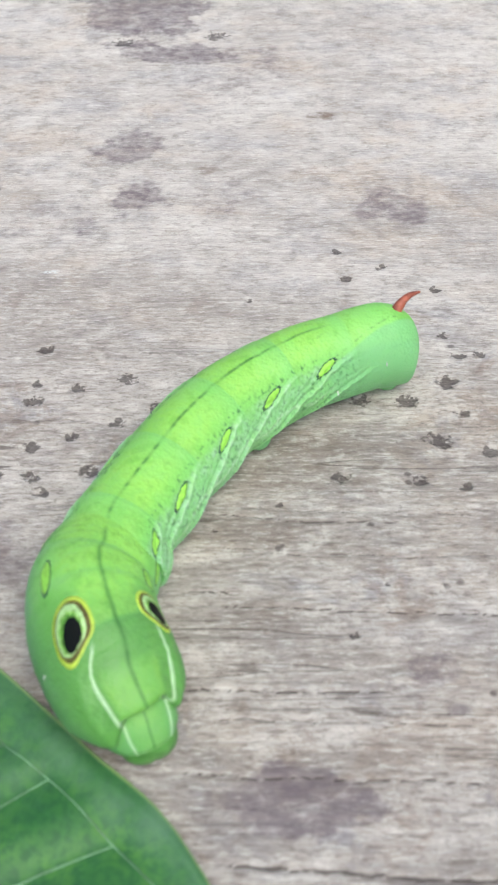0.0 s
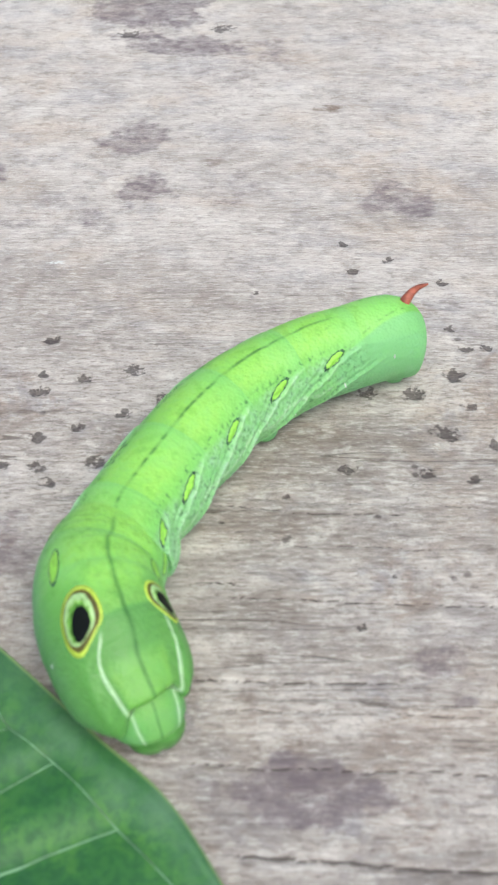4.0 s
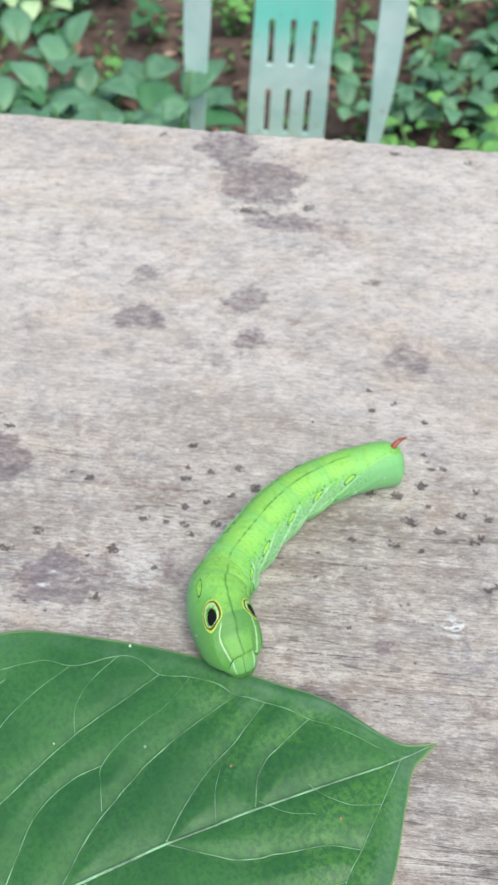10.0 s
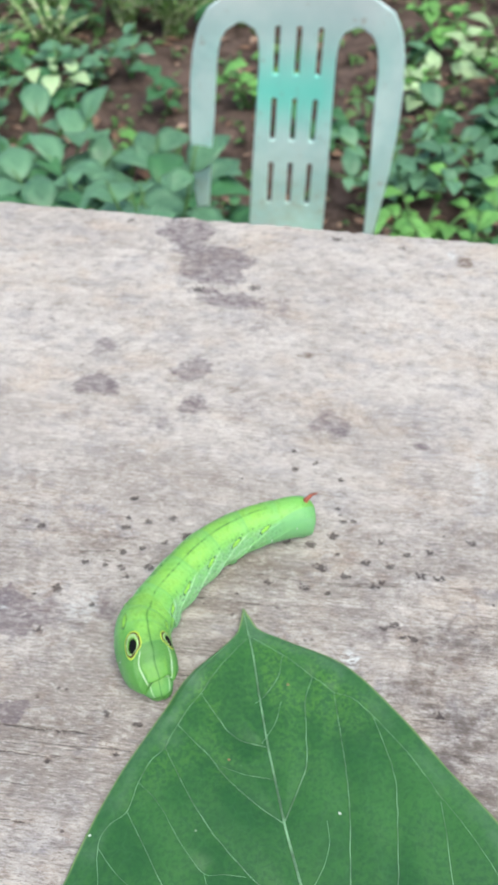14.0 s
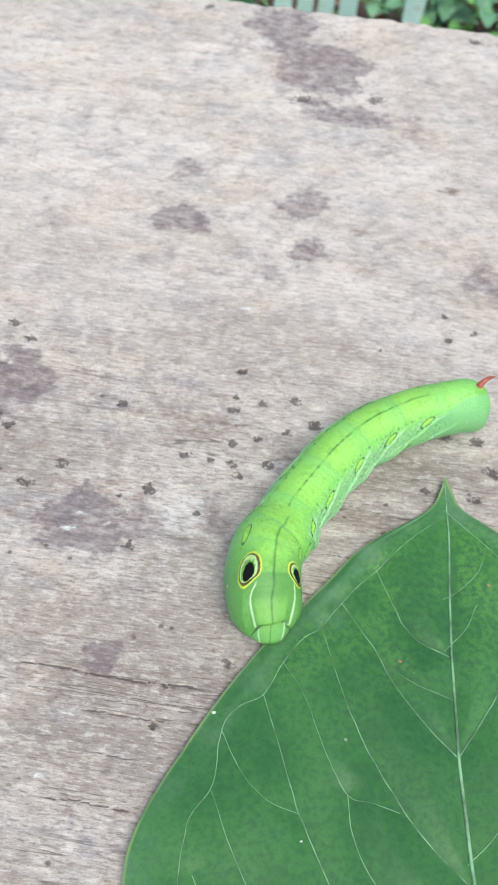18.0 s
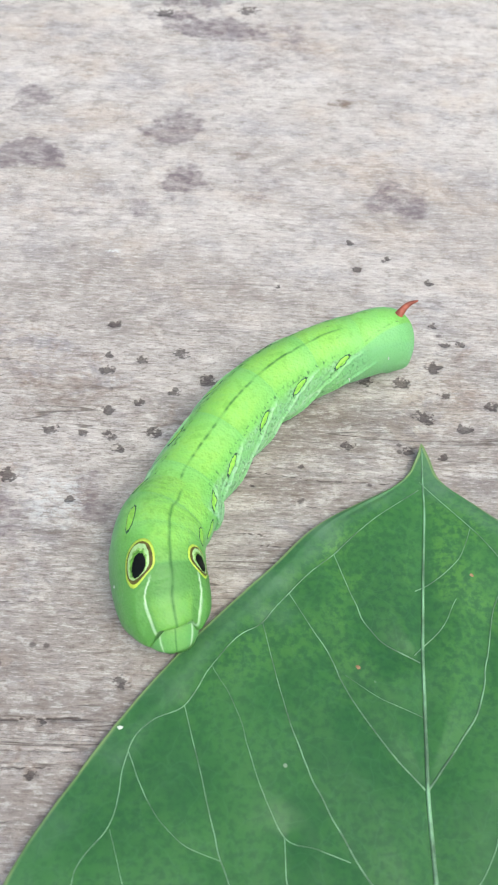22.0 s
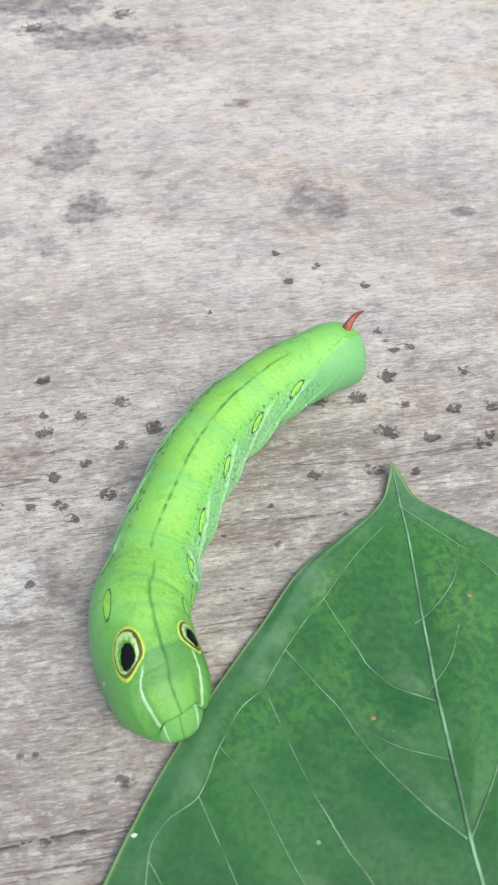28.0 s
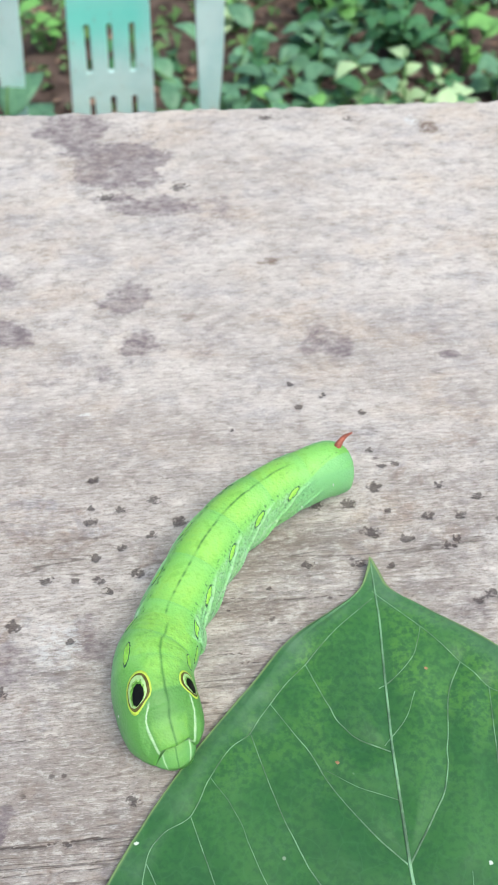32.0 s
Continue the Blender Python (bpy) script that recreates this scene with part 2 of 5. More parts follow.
def skin_material():
    m = Nodes("caterpillar_skin")
    flat = m.coords()
    mottle = m.noise(flat, 620, 4, 0.65)
    soft = m.noise(flat, 150, 3)
    cells = m.voronoi(flat, 1500)
    grain = m.voronoi(flat, 2600)
    col = m.mix(m.span(soft, 0.35, 0.65), (0.185, 0.525, 0.095), (0.230, 0.600, 0.135))
    col = m.mix(m.math("MULTIPLY", m.attr("band"), m.span(mottle, 0.35, 0.62, 0.35, 0.85)), col, (0.290, 0.620, 0.095))
    col = m.mix(m.math("MULTIPLY", m.span(mottle, 0.50, 0.66), 0.50), col, (0.140, 0.425, 0.058))
    col = m.mix(m.math("MULTIPLY", m.span(cells, 0.30, 0.05), 0.22), col, (0.300, 0.620, 0.140))
    col = m.mix(m.math("MULTIPLY", m.attr("fresh"), 0.75), col, (0.165, 0.505, 0.165))
    col = m.mix(m.attr("side"), col, (0.185, 0.500, 0.200))
    # olive of the thorax, darkened further for the shade on its front
    col = m.mix(m.attr("chest"), col, (0.072, 0.240, 0.052))
    col = m.mix(m.math("MULTIPLY", m.attr("pale"), m.span(mottle, 0.36, 0.60, 0.35, 1.0)), col, (0.330, 0.590, 0.345))
    col = m.mix(m.math("MULTIPLY", m.attr("speck"), m.span(mottle, 0.40, 0.58, 0.3, 1.0)), col, (0.035, 0.140, 0.035))
    col = m.mix(m.math("MULTIPLY", m.attr("line"), m.span(mottle, 0.32, 0.55, 0.55, 1.0)), col, (0.030, 0.150, 0.025))
    col = m.mix(m.attr("white"), col, (0.540, 0.770, 0.500))
    m.set(Base_Color=col, Roughness=m.span(mottle, 0.3, 0.7, 0.42, 0.60), Specular_IOR_Level=0.42)
    m.set(Subsurface_Weight=0.25, Subsurface_Radius=(0.6, 1.0, 0.25), Subsurface_Scale=0.0010)
    return m.bump(m.math("ADD", m.math("MULTIPLY", grain, 0.7), m.math("ADD", m.math("MULTIPLY", mottle, 0.9), m.math("MULTIPLY", cells, 0.5))), 0.34, 0.00025).mat


def plain(name, color, rough=0.5, vary=0.25, scale=400, bump=0.15, spec=0.4):
    m = Nodes(name)
    n = m.noise(m.coords(), scale, 4)
    dark = tuple(c * (1 - vary) for c in color)
    light = tuple(min(1, c * (1 + vary)) for c in color)
    m.set(Base_Color=m.mix(m.span(n, 0.32, 0.68), dark, light), Roughness=rough, Specular_IOR_Level=spec)
    return m.bump(n, bump, 0.3 / scale).mat


def big_leaf_material():
    m = Nodes("glossy_green_leaf")
    flat = m.coords()
    soft = m.noise(flat, 45, 4, 0.6)
    mott = m.noise(flat, 170, 4, 0.6)
    patchy = m.noise(flat, 90, 4, 0.65)
    tiny = m.noise(flat, 1000, 4, 0.6)
    warp = m.tree.nodes.new("ShaderNodeVectorMath")
    warp.operation = "MULTIPLY_ADD"
    bend = m.tree.nodes.new("ShaderNodeTexNoise")
    bend.inputs["Scale"].default_value = 180
    m.put(bend.inputs["Vector"], flat), m.put(warp.inputs[0], bend.outputs["Color"]), m.put(warp.inputs[2], flat)
    warp.inputs[1].default_value = (0.006, 0.006, 0.006)
    cells = m.voronoi(warp.outputs[0], 260, "DISTANCE_TO_EDGE")
    small = m.voronoi(flat, 900, "DISTANCE_TO_EDGE")
    col = m.mix(m.span(soft, 0.35, 0.65), (0.022, 0.114, 0.032), (0.043, 0.172, 0.044))
    col = m.mix(m.math("MULTIPLY", m.span(patchy, 0.46, 0.66), 0.40), col, (0.022, 0.092, 0.044))
    young = m.math("MULTIPLY", m.attr("young"), m.span(patchy, 0.40, 0.60, 0.25, 1.0))
    col = m.mix(m.math("MULTIPLY", m.math("MULTIPLY", young, m.span(tiny, 0.38, 0.64)), 0.58), col, (0.088, 0.262, 0.042))
    col = m.mix(m.math("MULTIPLY", m.span(tiny, 0.54, 0.36), 0.32), col, (0.016, 0.082, 0.028))
    col = m.mix(m.span(cells, 0.0, 0.05, 0.12, 0.0), col, (0.075, 0.220, 0.090))
    col = m.mix(m.math("MULTIPLY", m.attr("bloom"), m.span(mott, 0.34, 0.68, 0.15, 0.8)), col, (0.150, 0.275, 0.180))
    dots = m.span(m.voronoi(flat, 120), 0.030, 0.050, 1.0, 0.0)
    col = m.mix(m.math("MULTIPLY", dots, m.span(mott, 0.50, 0.58, 0.0, 0.6)), col, (0.34, 0.44, 0.32))
    col = m.mix(m.attr("rim"), col, (0.200, 0.310, 0.120))
    m.set(Base_Color=col, Roughness=m.span(mott, 0.35, 0.7, 0.40, 0.56), Specular_IOR_Level=0.34)
    m.set(Subsurface_Weight=0.1, Subsurface_Radius=(0.4, 1.0, 0.2), Subsurface_Scale=0.0006)
    return m.bump(m.math("ADD", m.math("MULTIPLY", m.noise(flat, 260, 4), 0.9), m.math("MULTIPLY", m.span(small, 0, 0.3), 0.10)), 0.13, 0.0006).mat


def foliage(name, dark, light, veins=False):
    m = Nodes(name)
    n = m.noise(m.coords(), 60, 4)
    col = m.mix(m.span(n, 0.3, 0.7), dark, light)
    col = m.mix(m.math("MULTIPLY", m.chance(), 0.6), col, tuple(min(1, 1.5 * c) for c in light))
    if veins:
        col = m.mix(m.span(m.noise(m.coords((1, 0.25, 1)), 130, 3), 0.5, 0.58), col, (0.55, 0.60, 0.38))
    m.set(Base_Color=col, Roughness=0.48, Specular_IOR_Level=0.45)
    return m.bump(n, 0.2, 0.002).mat


def stuff_foliage(name, dark, light, third):
    m = Nodes(name)
    col = m.mix(m.island(), dark, light)
    col = m.mix(m.span(m.noise(m.coords(), 9, 3), 0.52, 0.66), col, third)
    return m.set(Base_Color=col, Roughness=0.6).mat


def soil_material():
    m = Nodes("damp_soil")
    flat = m.coords()
    big, mid, fine = m.noise(flat, 3, 4), m.noise(flat, 22, 5, 0.65), m.noise(flat, 140, 4)
    col = m.mix(m.span(mid, 0.34, 0.66), (0.045, 0.032, 0.025), (0.150, 0.112, 0.092))
    col = m.mix(m.math("MULTIPLY", m.span(big, 0.45, 0.65), 0.5), col, (0.19, 0.14, 0.115))
    col = m.mix(m.math("MULTIPLY", m.span(fine, 0.56, 0.7), 0.6), col, (0.24, 0.18, 0.13))
    m.set(Base_Color=col, Roughness=0.92, Specular_IOR_Level=0.2)
    return m.bump(m.math("ADD", mid, m.math("MULTIPLY", fine, 0.4)), 0.8, 0.02).mat


def plastic_material():
    m = Nodes("faded_aqua_plastic")
    flat = m.coords()
    fade = m.noise(flat, 14, 4)
    grime = m.noise(flat, 70, 5, 0.65)
    col = m.mix(m.span(fade, 0.35, 0.65), (0.42, 0.73, 0.69), (0.62, 0.87, 0.83))
    # less faded band across the middle of the back
    z = m.tree.nodes.new("ShaderNodeSeparateXYZ")
    m.tree.links.new(flat, z.inputs[0])
    near = m.math("ABSOLUTE", m.math("SUBTRACT", z.outputs["Z"], 0.442))
    inner = m.math("ABSOLUTE", m.math("SUBTRACT", z.outputs["X"], -0.002))
    fresh = m.math("MULTIPLY", m.span(near, 0.0, 0.075, 1, 0), m.span(inner, 0.03, 0.085, 1, 0))
    col = m.mix(m.math("MULTIPLY", fresh, 0.9), col, (0.20, 0.88, 0.73))
    col = m.mix(m.math("MULTIPLY", m.span(z.outputs["Z"], 0.48, 0.57), 0.6), col, (0.72, 0.82, 0.82))
    low = m.span(z.outputs["Z"], 0.40, 0.26)
    col = m.mix(m.math("MULTIPLY", low, m.span(grime, 0.3, 0.65, 0.2, 0.55)), col, (0.46, 0.58, 0.45))
    col = m.mix(m.math("MULTIPLY", m.span(grime, 0.60, 0.72), 0.45), col, (0.36, 0.30, 0.22))
    m.set(Base_Color=col, Roughness=m.span(grime, 0.3, 0.7, 0.42, 0.62))
    return m.bump(grime, 0.12, 0.002).mat


WOOD, EDGE, SKIN, BIG_LEAF = wood_material(), edge_wood_material(), skin_material(), big_leaf_material()
SOIL, PLASTIC = soil_material(), plastic_material()
HORN = plain("horn_red", (0.30, 0.085, 0.05), 0.45, 0.35, 900)
YELLOW_RING = plain("eye_yellow", (0.44, 0.62, 0.07), 0.45, 0.12, 1500)
BROWN_RING = plain("eye_brown", (0.085, 0.080, 0.012), 0.45, 0.3, 1500)
WHITE_RING = plain("eye_white", (0.36, 0.60, 0.25), 0.42, 0.15, 1500)
IRIS = plain("eye_green", (0.10, 0.30, 0.035), 0.4, 0.4, 1800)
IRIS_RIM = plain("eye_green_lumps", (0.20, 0.42, 0.09), 0.4, 0.5, 2600)
PUPIL = plain("eye_black", (0.004, 0.006, 0.005), 0.5, 0.2, 900, 0.15, 0.12)
OVAL_RIM = plain("oval_rim", (0.02, 0.09, 0.04), 0.5, 0.3, 1500)
OVAL_FILL = plain("oval_fill", (0.27, 0.64, 0.075), 0.45, 0.15, 1500)
CAPSULE = plain("head_capsule", (0.085, 0.270, 0.056), 0.38, 0.2, 700)
VEIN = plain("leaf_vein", (0.150, 0.300, 0.165), 0.5, 0.5, 260)
BITE = plain("dry_nibble", (0.28, 0.17, 0.09), 0.7, 0.3, 900)
SPECK = plain("white_speck", (0.50, 0.58, 0.50), 0.7, 0.15, 900)
BARK = plain("rough_bark", (0.20, 0.145, 0.105), 0.9, 0.5, 30, 0.9, 0.2)
# the bark again, with the shade at the back put into its colour
SHADED_BARK = plain("shaded_bark", (0.07, 0.05, 0.04), 0.9, 0.5, 30, 0.9, 0.2)
STONE = plain("pale_stone", (0.42, 0.34, 0.28), 0.85, 0.35, 40, 0.6, 0.25)
STEM = plain("green_stem", (0.10, 0.22, 0.07), 0.6, 0.3, 200)
LEAF_DEEP = foliage("leaf_deep_green", (0.030, 0.115, 0.045), (0.060, 0.195, 0.075))
LEAF_BLUE = foliage("leaf_blue_green", (0.055, 0.155, 0.085), (0.115, 0.265, 0.145))
LEAF_LIME = foliage("leaf_lime", (0.065, 0.225, 0.045), (0.15, 0.37, 0.095))
LEAF_PALE = foliage("leaf_pale", (0.24, 0.40, 0.19), (0.36, 0.52, 0.28))
LEAF_DARK = foliage("leaf_dark", (0.018, 0.065, 0.035), (0.035, 0.105, 0.055))
LEAF_STRIPED = foliage("leaf_striped", (0.09, 0.22, 0.055), (0.20, 0.36, 0.11), True)


# ---------------------------------------------------------------- mesh helpers
def mesh_of(name, verts, faces, mats, smooth=True, attrs=None, face_mats=None):
    me = bpy.data.meshes.new(name)
    verts = np.asarray(verts, float)
    if isinstance(faces, np.ndarray):
        me.vertices.add(len(verts))
        me.vertices.foreach_set("co", verts.astype(np.float32).ravel())
        me.loops.add(faces.size)
        me.loops.foreach_set("vertex_index", faces.astype(np.int32).ravel())
        me.polygons.add(len(faces))
        me.polygons.foreach_set("loop_start", np.arange(0, faces.size, faces.shape[1], dtype=np.int32))
        me.update(calc_edges=True)
    else:
        me.from_pydata(verts.tolist(), [], faces)
    for mat in mats if isinstance(mats, (list, tuple)) else [mats]:
        me.materials.append(mat)
    me.polygons.foreach_set("use_smooth", np.full(len(me.polygons), smooth))
    if face_mats is not None:
        me.polygons.foreach_set("material_index", np.asarray(face_mats, np.int32))
    for key, values in (attrs or {}).items():
        me.attributes.new(key, "FLOAT", "POINT").data.foreach_set("value", np.asarray(values, np.float32).ravel())
    me.update()
    return me


def part_of(name, me, parent, label="", m=None):
    ob = new(name, me)
    ob.parent = parent
    if m is not None:
        ob.matrix_basis = m
    return tagged(ob, label) if label else ob


def part(name, bm, material, parent, label="", smooth=True):
    me = bpy.data.meshes.new(name)
    bmesh.ops.recalc_face_normals(bm, faces=bm.faces)
    bm.to_mesh(me)
    bm.free()
    me.materials.append(material)
    me.polygons.foreach_set("use_smooth", np.full(len(me.polygons), smooth))
    return part_of(name, me, parent, label)


def empty(name, m, label, category, group="", kind=""):
    ob = tagged(new(name), label, category, group, kind)
    ob.matrix_basis = m
    ob.empty_display_size = 0.01
    return ob


def grid_faces(rows, cols, wrap=False, start=0):
    i, j = np.meshgrid(np.arange(rows - 1), np.arange(cols if wrap else cols - 1), indexing="ij")
    k = (j + 1) % cols
    return start + np.stack([i * cols + j, i * cols + k, (i + 1) * cols + k, (i + 1) * cols + j], -1).reshape(-1, 4)


LATTICE = np.random.RandomState(7).rand(256, 256)


def field(x, y, seed=0):
    """Smooth value noise, 0 to 1."""
    x, y = np.asarray(x, float) + 37.3 * seed, np.asarray(y, float) + 91.7 * seed
    xi, yi = np.floor(x).astype(int), np.floor(y).astype(int)
    u, v = x - xi, y - yi
    u, v = u * u * (3 - 2 * u), v * v * (3 - 2 * v)
    a, b, c, d = (LATTICE[(xi + p) % 256, (yi + q) % 256] for p, q in ((0, 0), (1, 0), (0, 1), (1, 1)))
    return (a * (1 - u) + b * u) * (1 - v) + (c * (1 - u) + d * u) * v


def octaves(x, y, seed=0, n=4):
    return sum(field(x * 2**k, y * 2**k, seed + k) * 0.5**k for k in range(n)) / sum(0.5**k for k in range(n))


def smooth_line(points, n):
    """Catmull-Rom through rows of numbers, n samples, even in length over the first three columns."""
    p = np.asarray(points, float)
    p = np.vstack([2 * p[0] - p[1], p, 2 * p[-1] - p[-2]])
    out = []
    for k in range(1, len(p) - 2):
        t = np.linspace(0, 1, 40, endpoint=False)[:, None]
        a, b, c, d = p[k - 1 : k + 3]
        out.append(0.5 * (2 * b + (c - a) * t + (2 * a - 5 * b + 4 * c - d) * t**2 + (3 * b - a - 3 * c + d) * t**3))
    out = np.vstack([*out, p[-2:-1]])
    run = np.r_[0, np.cumsum(np.linalg.norm(np.diff(out[:, :3], axis=0), axis=1))]
    s = np.linspace(0, run[-1], n)
    return s, np.stack([np.interp(s, run, col) for col in out.T], 1)


def tube_mesh(name, points, mat, sides=10, n=24, flat=1.0):
    """A tapered tube along rows of x, y, z, radius."""
    _, line = smooth_line(points, n)
    tang = np.gradient(line[:, :3], axis=0)
    tang /= np.linalg.norm(tang, axis=1)[:, None] + 1e-12
    ref = np.array([0.31, 0.22, 0.92]) if abs(tang[:, 2]).mean() < 0.8 else np.array([1.0, 0.1, 0.05])
    side = np.cross(tang, ref)
    side /= np.linalg.norm(side, axis=1)[:, None]
    up = np.cross(side, tang)
    a = np.linspace(0, 2 * np.pi, sides, endpoint=False)
    v = line[:, None, :3] + line[:, None, 3:4] * (np.cos(a)[:, None] * side[:, None] + flat * np.sin(a)[:, None] * up[:, None])
    faces = [*grid_faces(n, sides, True).tolist(), list(range(sides))[::-1], list(range((n - 1) * sides, n * sides))]
    return mesh_of(name, v.reshape(-1, 3), faces, mat)


def box_bm(sx, sy, sz, bevel=0.0, at=(0, 0, 0)):
    bm = bmesh.new()
    bmesh.ops.create_cube(bm, size=1, matrix=Matrix.Translation(at) @ Matrix.Diagonal((sx, sy, sz, 1)))
    if bevel:
        bmesh.ops.bevel(bm, geom=bm.edges, offset=bevel, segments=2, affect="EDGES", profile=0.6)
    return bm


def soft(x, a, b):
    t = np.clip((x - a) / (b - a), 0, 1)
    return t * t * (3 - 2 * t)


# ---------------------------------------------------------------- ground
def build_ground():
    a = np.r_[np.linspace(-2.5, 3.0, 150)]
    far = np.r_[4, 6, 10, 20, 50, 120, 300]
    xs = np.r_[-far[::-1] - 0.0, a, far]
    ys = np.r_[-far[::-1], np.linspace(-2.5, 5.0, 200), far[1:] + 2]
    x, y = np.meshgrid(xs, ys)
    near = np.clip(1.4 - np.hypot(x, y - 1) / 5, 0, 1)
    z = (octaves(x * 2.2, y * 2.2, 3) - 0.5) * 0.10 * near + (octaves(x * 14, y * 14, 9) - 0.5) * 0.025 * near
    me = mesh_of("ground", np.stack([x, y, z], -1).reshape(-1, 3), grid_faces(len(ys), len(xs)), SOIL)
    return tagged(new("ground", me), "bare reddish brown garden soil, damp and lumpy", "ground", kind="structure")


build_ground()


def ground_z(x, y):
    near = float(np.clip(1.4 - np.hypot(x, y - 1) / 5, 0, 1))
    return float((octaves(np.float64(x * 2.2), np.float64(y * 2.2), 3) - 0.5) * 0.10 * near + (octaves(np.float64(x * 14), np.float64(y * 14), 9) - 0.5) * 0.025 * near)


# ---------------------------------------------------------------- the table
# mould pits as x, y, radius in millimetres, in groups over the board
PITS_WEST = (-66.3, 19.2, 1.07, -66.1, 26.4, 1.22, -60.7, 10.9, 0.78, -60.1, -3.8, 1.0, -58.2, 19.3, 1.07, -57.8, -9.8, 1.11, -55.9, -20.2, 1.2,
             -54.8, -4.2, 1.0, -53.6, 15.9, 1.06, -52.1, -6.3, 1.0, -45.1, -18.4, 1.2, -39.8, -59.1, 0.75, -39.6, -13.6, 1.1, -37.4, 142.0, 1.22,
             -31.4, 2.2, 0.89, -27.2, -18.6, 0.7, -23.2, -28.7, 1.05, -22.1, -16.5, 1.08, -16.9, -7.9, 0.99, -12.2, -60.5, 0.63)
PITS_HEAD = (-12.0, -20.2, 0.69, -11.9, -53.8, 0.65, -11.7, -8.3, 0.61, -9.2, 4.3, 0.87, -9.1, 7.4, 0.77, -9.0, 13.9, 0.84, -8.4, -3.7, 0.84,
             -7.6, -8.5, 0.86, -6.9, 105.0, 1.8, -6.2, -11.1, 0.93, -3.9, 6.6, 0.88, -3.5, -2.2, 0.77, -2.1, -48.1, 0.99, -0.6, -7.8, 0.98,
             1.7, 0.4, 0.85, 2.3, -57.3, 0.61, 2.5, 8.2, 1.11, 5.2, -49.7, 0.75, 7.2, 2.8, 1.14, 11.6, 107.3, 1.9)
PITS_TAIL = (14.6, -16.7, 0.32, 18.5, 24.0, 0.48, 22.2, -13.0, 0.33, 29.5, -30.6, 0.47, 29.6, -8.9, 1.0, 31.5, 35.6, 0.76, 32.5, 28.9, 0.65,
             32.8, 3.9, 1.01, 33.6, -24.2, 0.3, 36.7, 137.2, 1.56, 38.0, 31.8, 0.66, 38.6, 3.8, 1.15, 39.0, -9.6, 0.8, 41.7, -2.9, 1.38,
             44.1, 7.3, 1.02, 44.2, -10.4, 0.73, 44.9, 26.5, 0.73, 45.1, 16.4, 0.61, 45.5, 1.7, 0.78, 46.4, 12.5, 0.75, 48.1, -4.8, 0.96)
PITS_EAST = (49.6, 12.5, 0.75, 53.0, -0.5, 0.98, 55.3, -7.1, 0.96, 56.5, 6.6, 0.86, 57.2, -5.9, 0.79, 58.1, -18.9, 0.8, 58.8, -0.7, 0.84,
             59.1, 133.8, 1.15, 60.7, -17.8, 1.06, 62.3, -20.7, 0.59, 63.2, 3.5, 0.99, 64.7, -20.8, 1.05, 66.5, -2.8, 1.11, 68.9, 4.4, 0.95,
             70.8, -39.9, 0.87, 70.9, -3.1, 1.1, 79.0, 8.8, 0.85, 87.8, 4.3, 1.11, 91.3, -1.7, 1.33, 93.7, 4.4, 0.9, 97.5, -2.0, 0.67, 100.8, -3.4, 0.68)
# stains as x, y, half width, half depth, strength in millimetres
STAINS_FAR = (-16, 135, 11, 10, 1.1, -4, 118, 12.5, 13, 1.1, 7, 99, 12, 5, 0.9, 14.6, 88, 8, 8, 0.45, 23, 95, 5, 6, 0.5, -31.6, 73.3, 5.2, 5.2, 0.62, -29.4, 56, 7.2, 5.4, 0.9, -1.6, 66, 7.8, 6.4, 0.68, 0.6, 50.3, 5.8, 5, 0.85, 14.5, 49.5, 5.4, 6.4, 0.5,
              41, 46.8, 7, 5, 0.65, -13, 47, 8.5, 2.4, 0.45, -7, 43, 2.2, 4, 0.55, -19, 41, 6, 1.6, 0.45, -58.4, 52, 4.6, 3.4, 0.45, -81.7, 78, 5.5, 8, 0.6, -56, 82, 10, 9, 0.28, -43.6, 126, 6.5, 4, 0.35, 66, 41, 2.6, 1.2, 1.0, 72, 119, 4.1, 2.6, 0.4)
STAINS_NEAR = (-57, 3.5, 11, 8.5, 1.0, -33, -25, 7.2, 6, 1.5, -22, -23, 4.6, 5, 0.55, -8.5, -20, 4.2, 5, 0.55, -23, -50.4, 3.4, 3, 1.3, -29, -58, 1.9, 1.4, 0.5, 68, -58, 11, 9, 0.8, 59, -20, 7, 3.4, 0.4,
               24, -48, 7.5, 3.4, 1.3, 37, -35, 2.8, 2.2, 0.65, 39, -39, 1.4, 0.9, 0.6, 76, -21, 8, 7, 0.3, 84, -48, 10, 8, 0.3)
BROWN_MARKS = (80, 128, 2.6, 3.2, 0.9, 31, 75.5, 2.6, 1.1, 0.8, 11, 58, 2.2, 1.6, 0.5, 91, 40, 3.6, 5.5, 0.45, -14, -1, 6, 2.5, 0.45, 58.4, 74.6, 1.4, 0.7, 0.7, 70, -30, 12, 7, 0.3)
PALE_MARKS = (-14.5, -20.3, 4.4, 4.0, 0.50, 50.3, -28.1, 2.3, 2.2, 1.0, -34.9, -26.6, 1.7, 0.8, 0.9, -33.5, -23.5, 1.3, 0.7, 0.8, -28.6, -70.9, 1.2, 0.5, 0.9, -25.8, -89, 0.9, 0.4, 0.9, -26, -97, 1.2, 0.5, 0.9, 82, 31, 2.2, 10, 0.5, 76, 131, 1.6, 2.5, 0.8, -11, 31, 1.6, 0.5, 0.9, -40, -82, 1.4, 0.6, 0.9, -27, -37, 1, 0.6, 0.7)
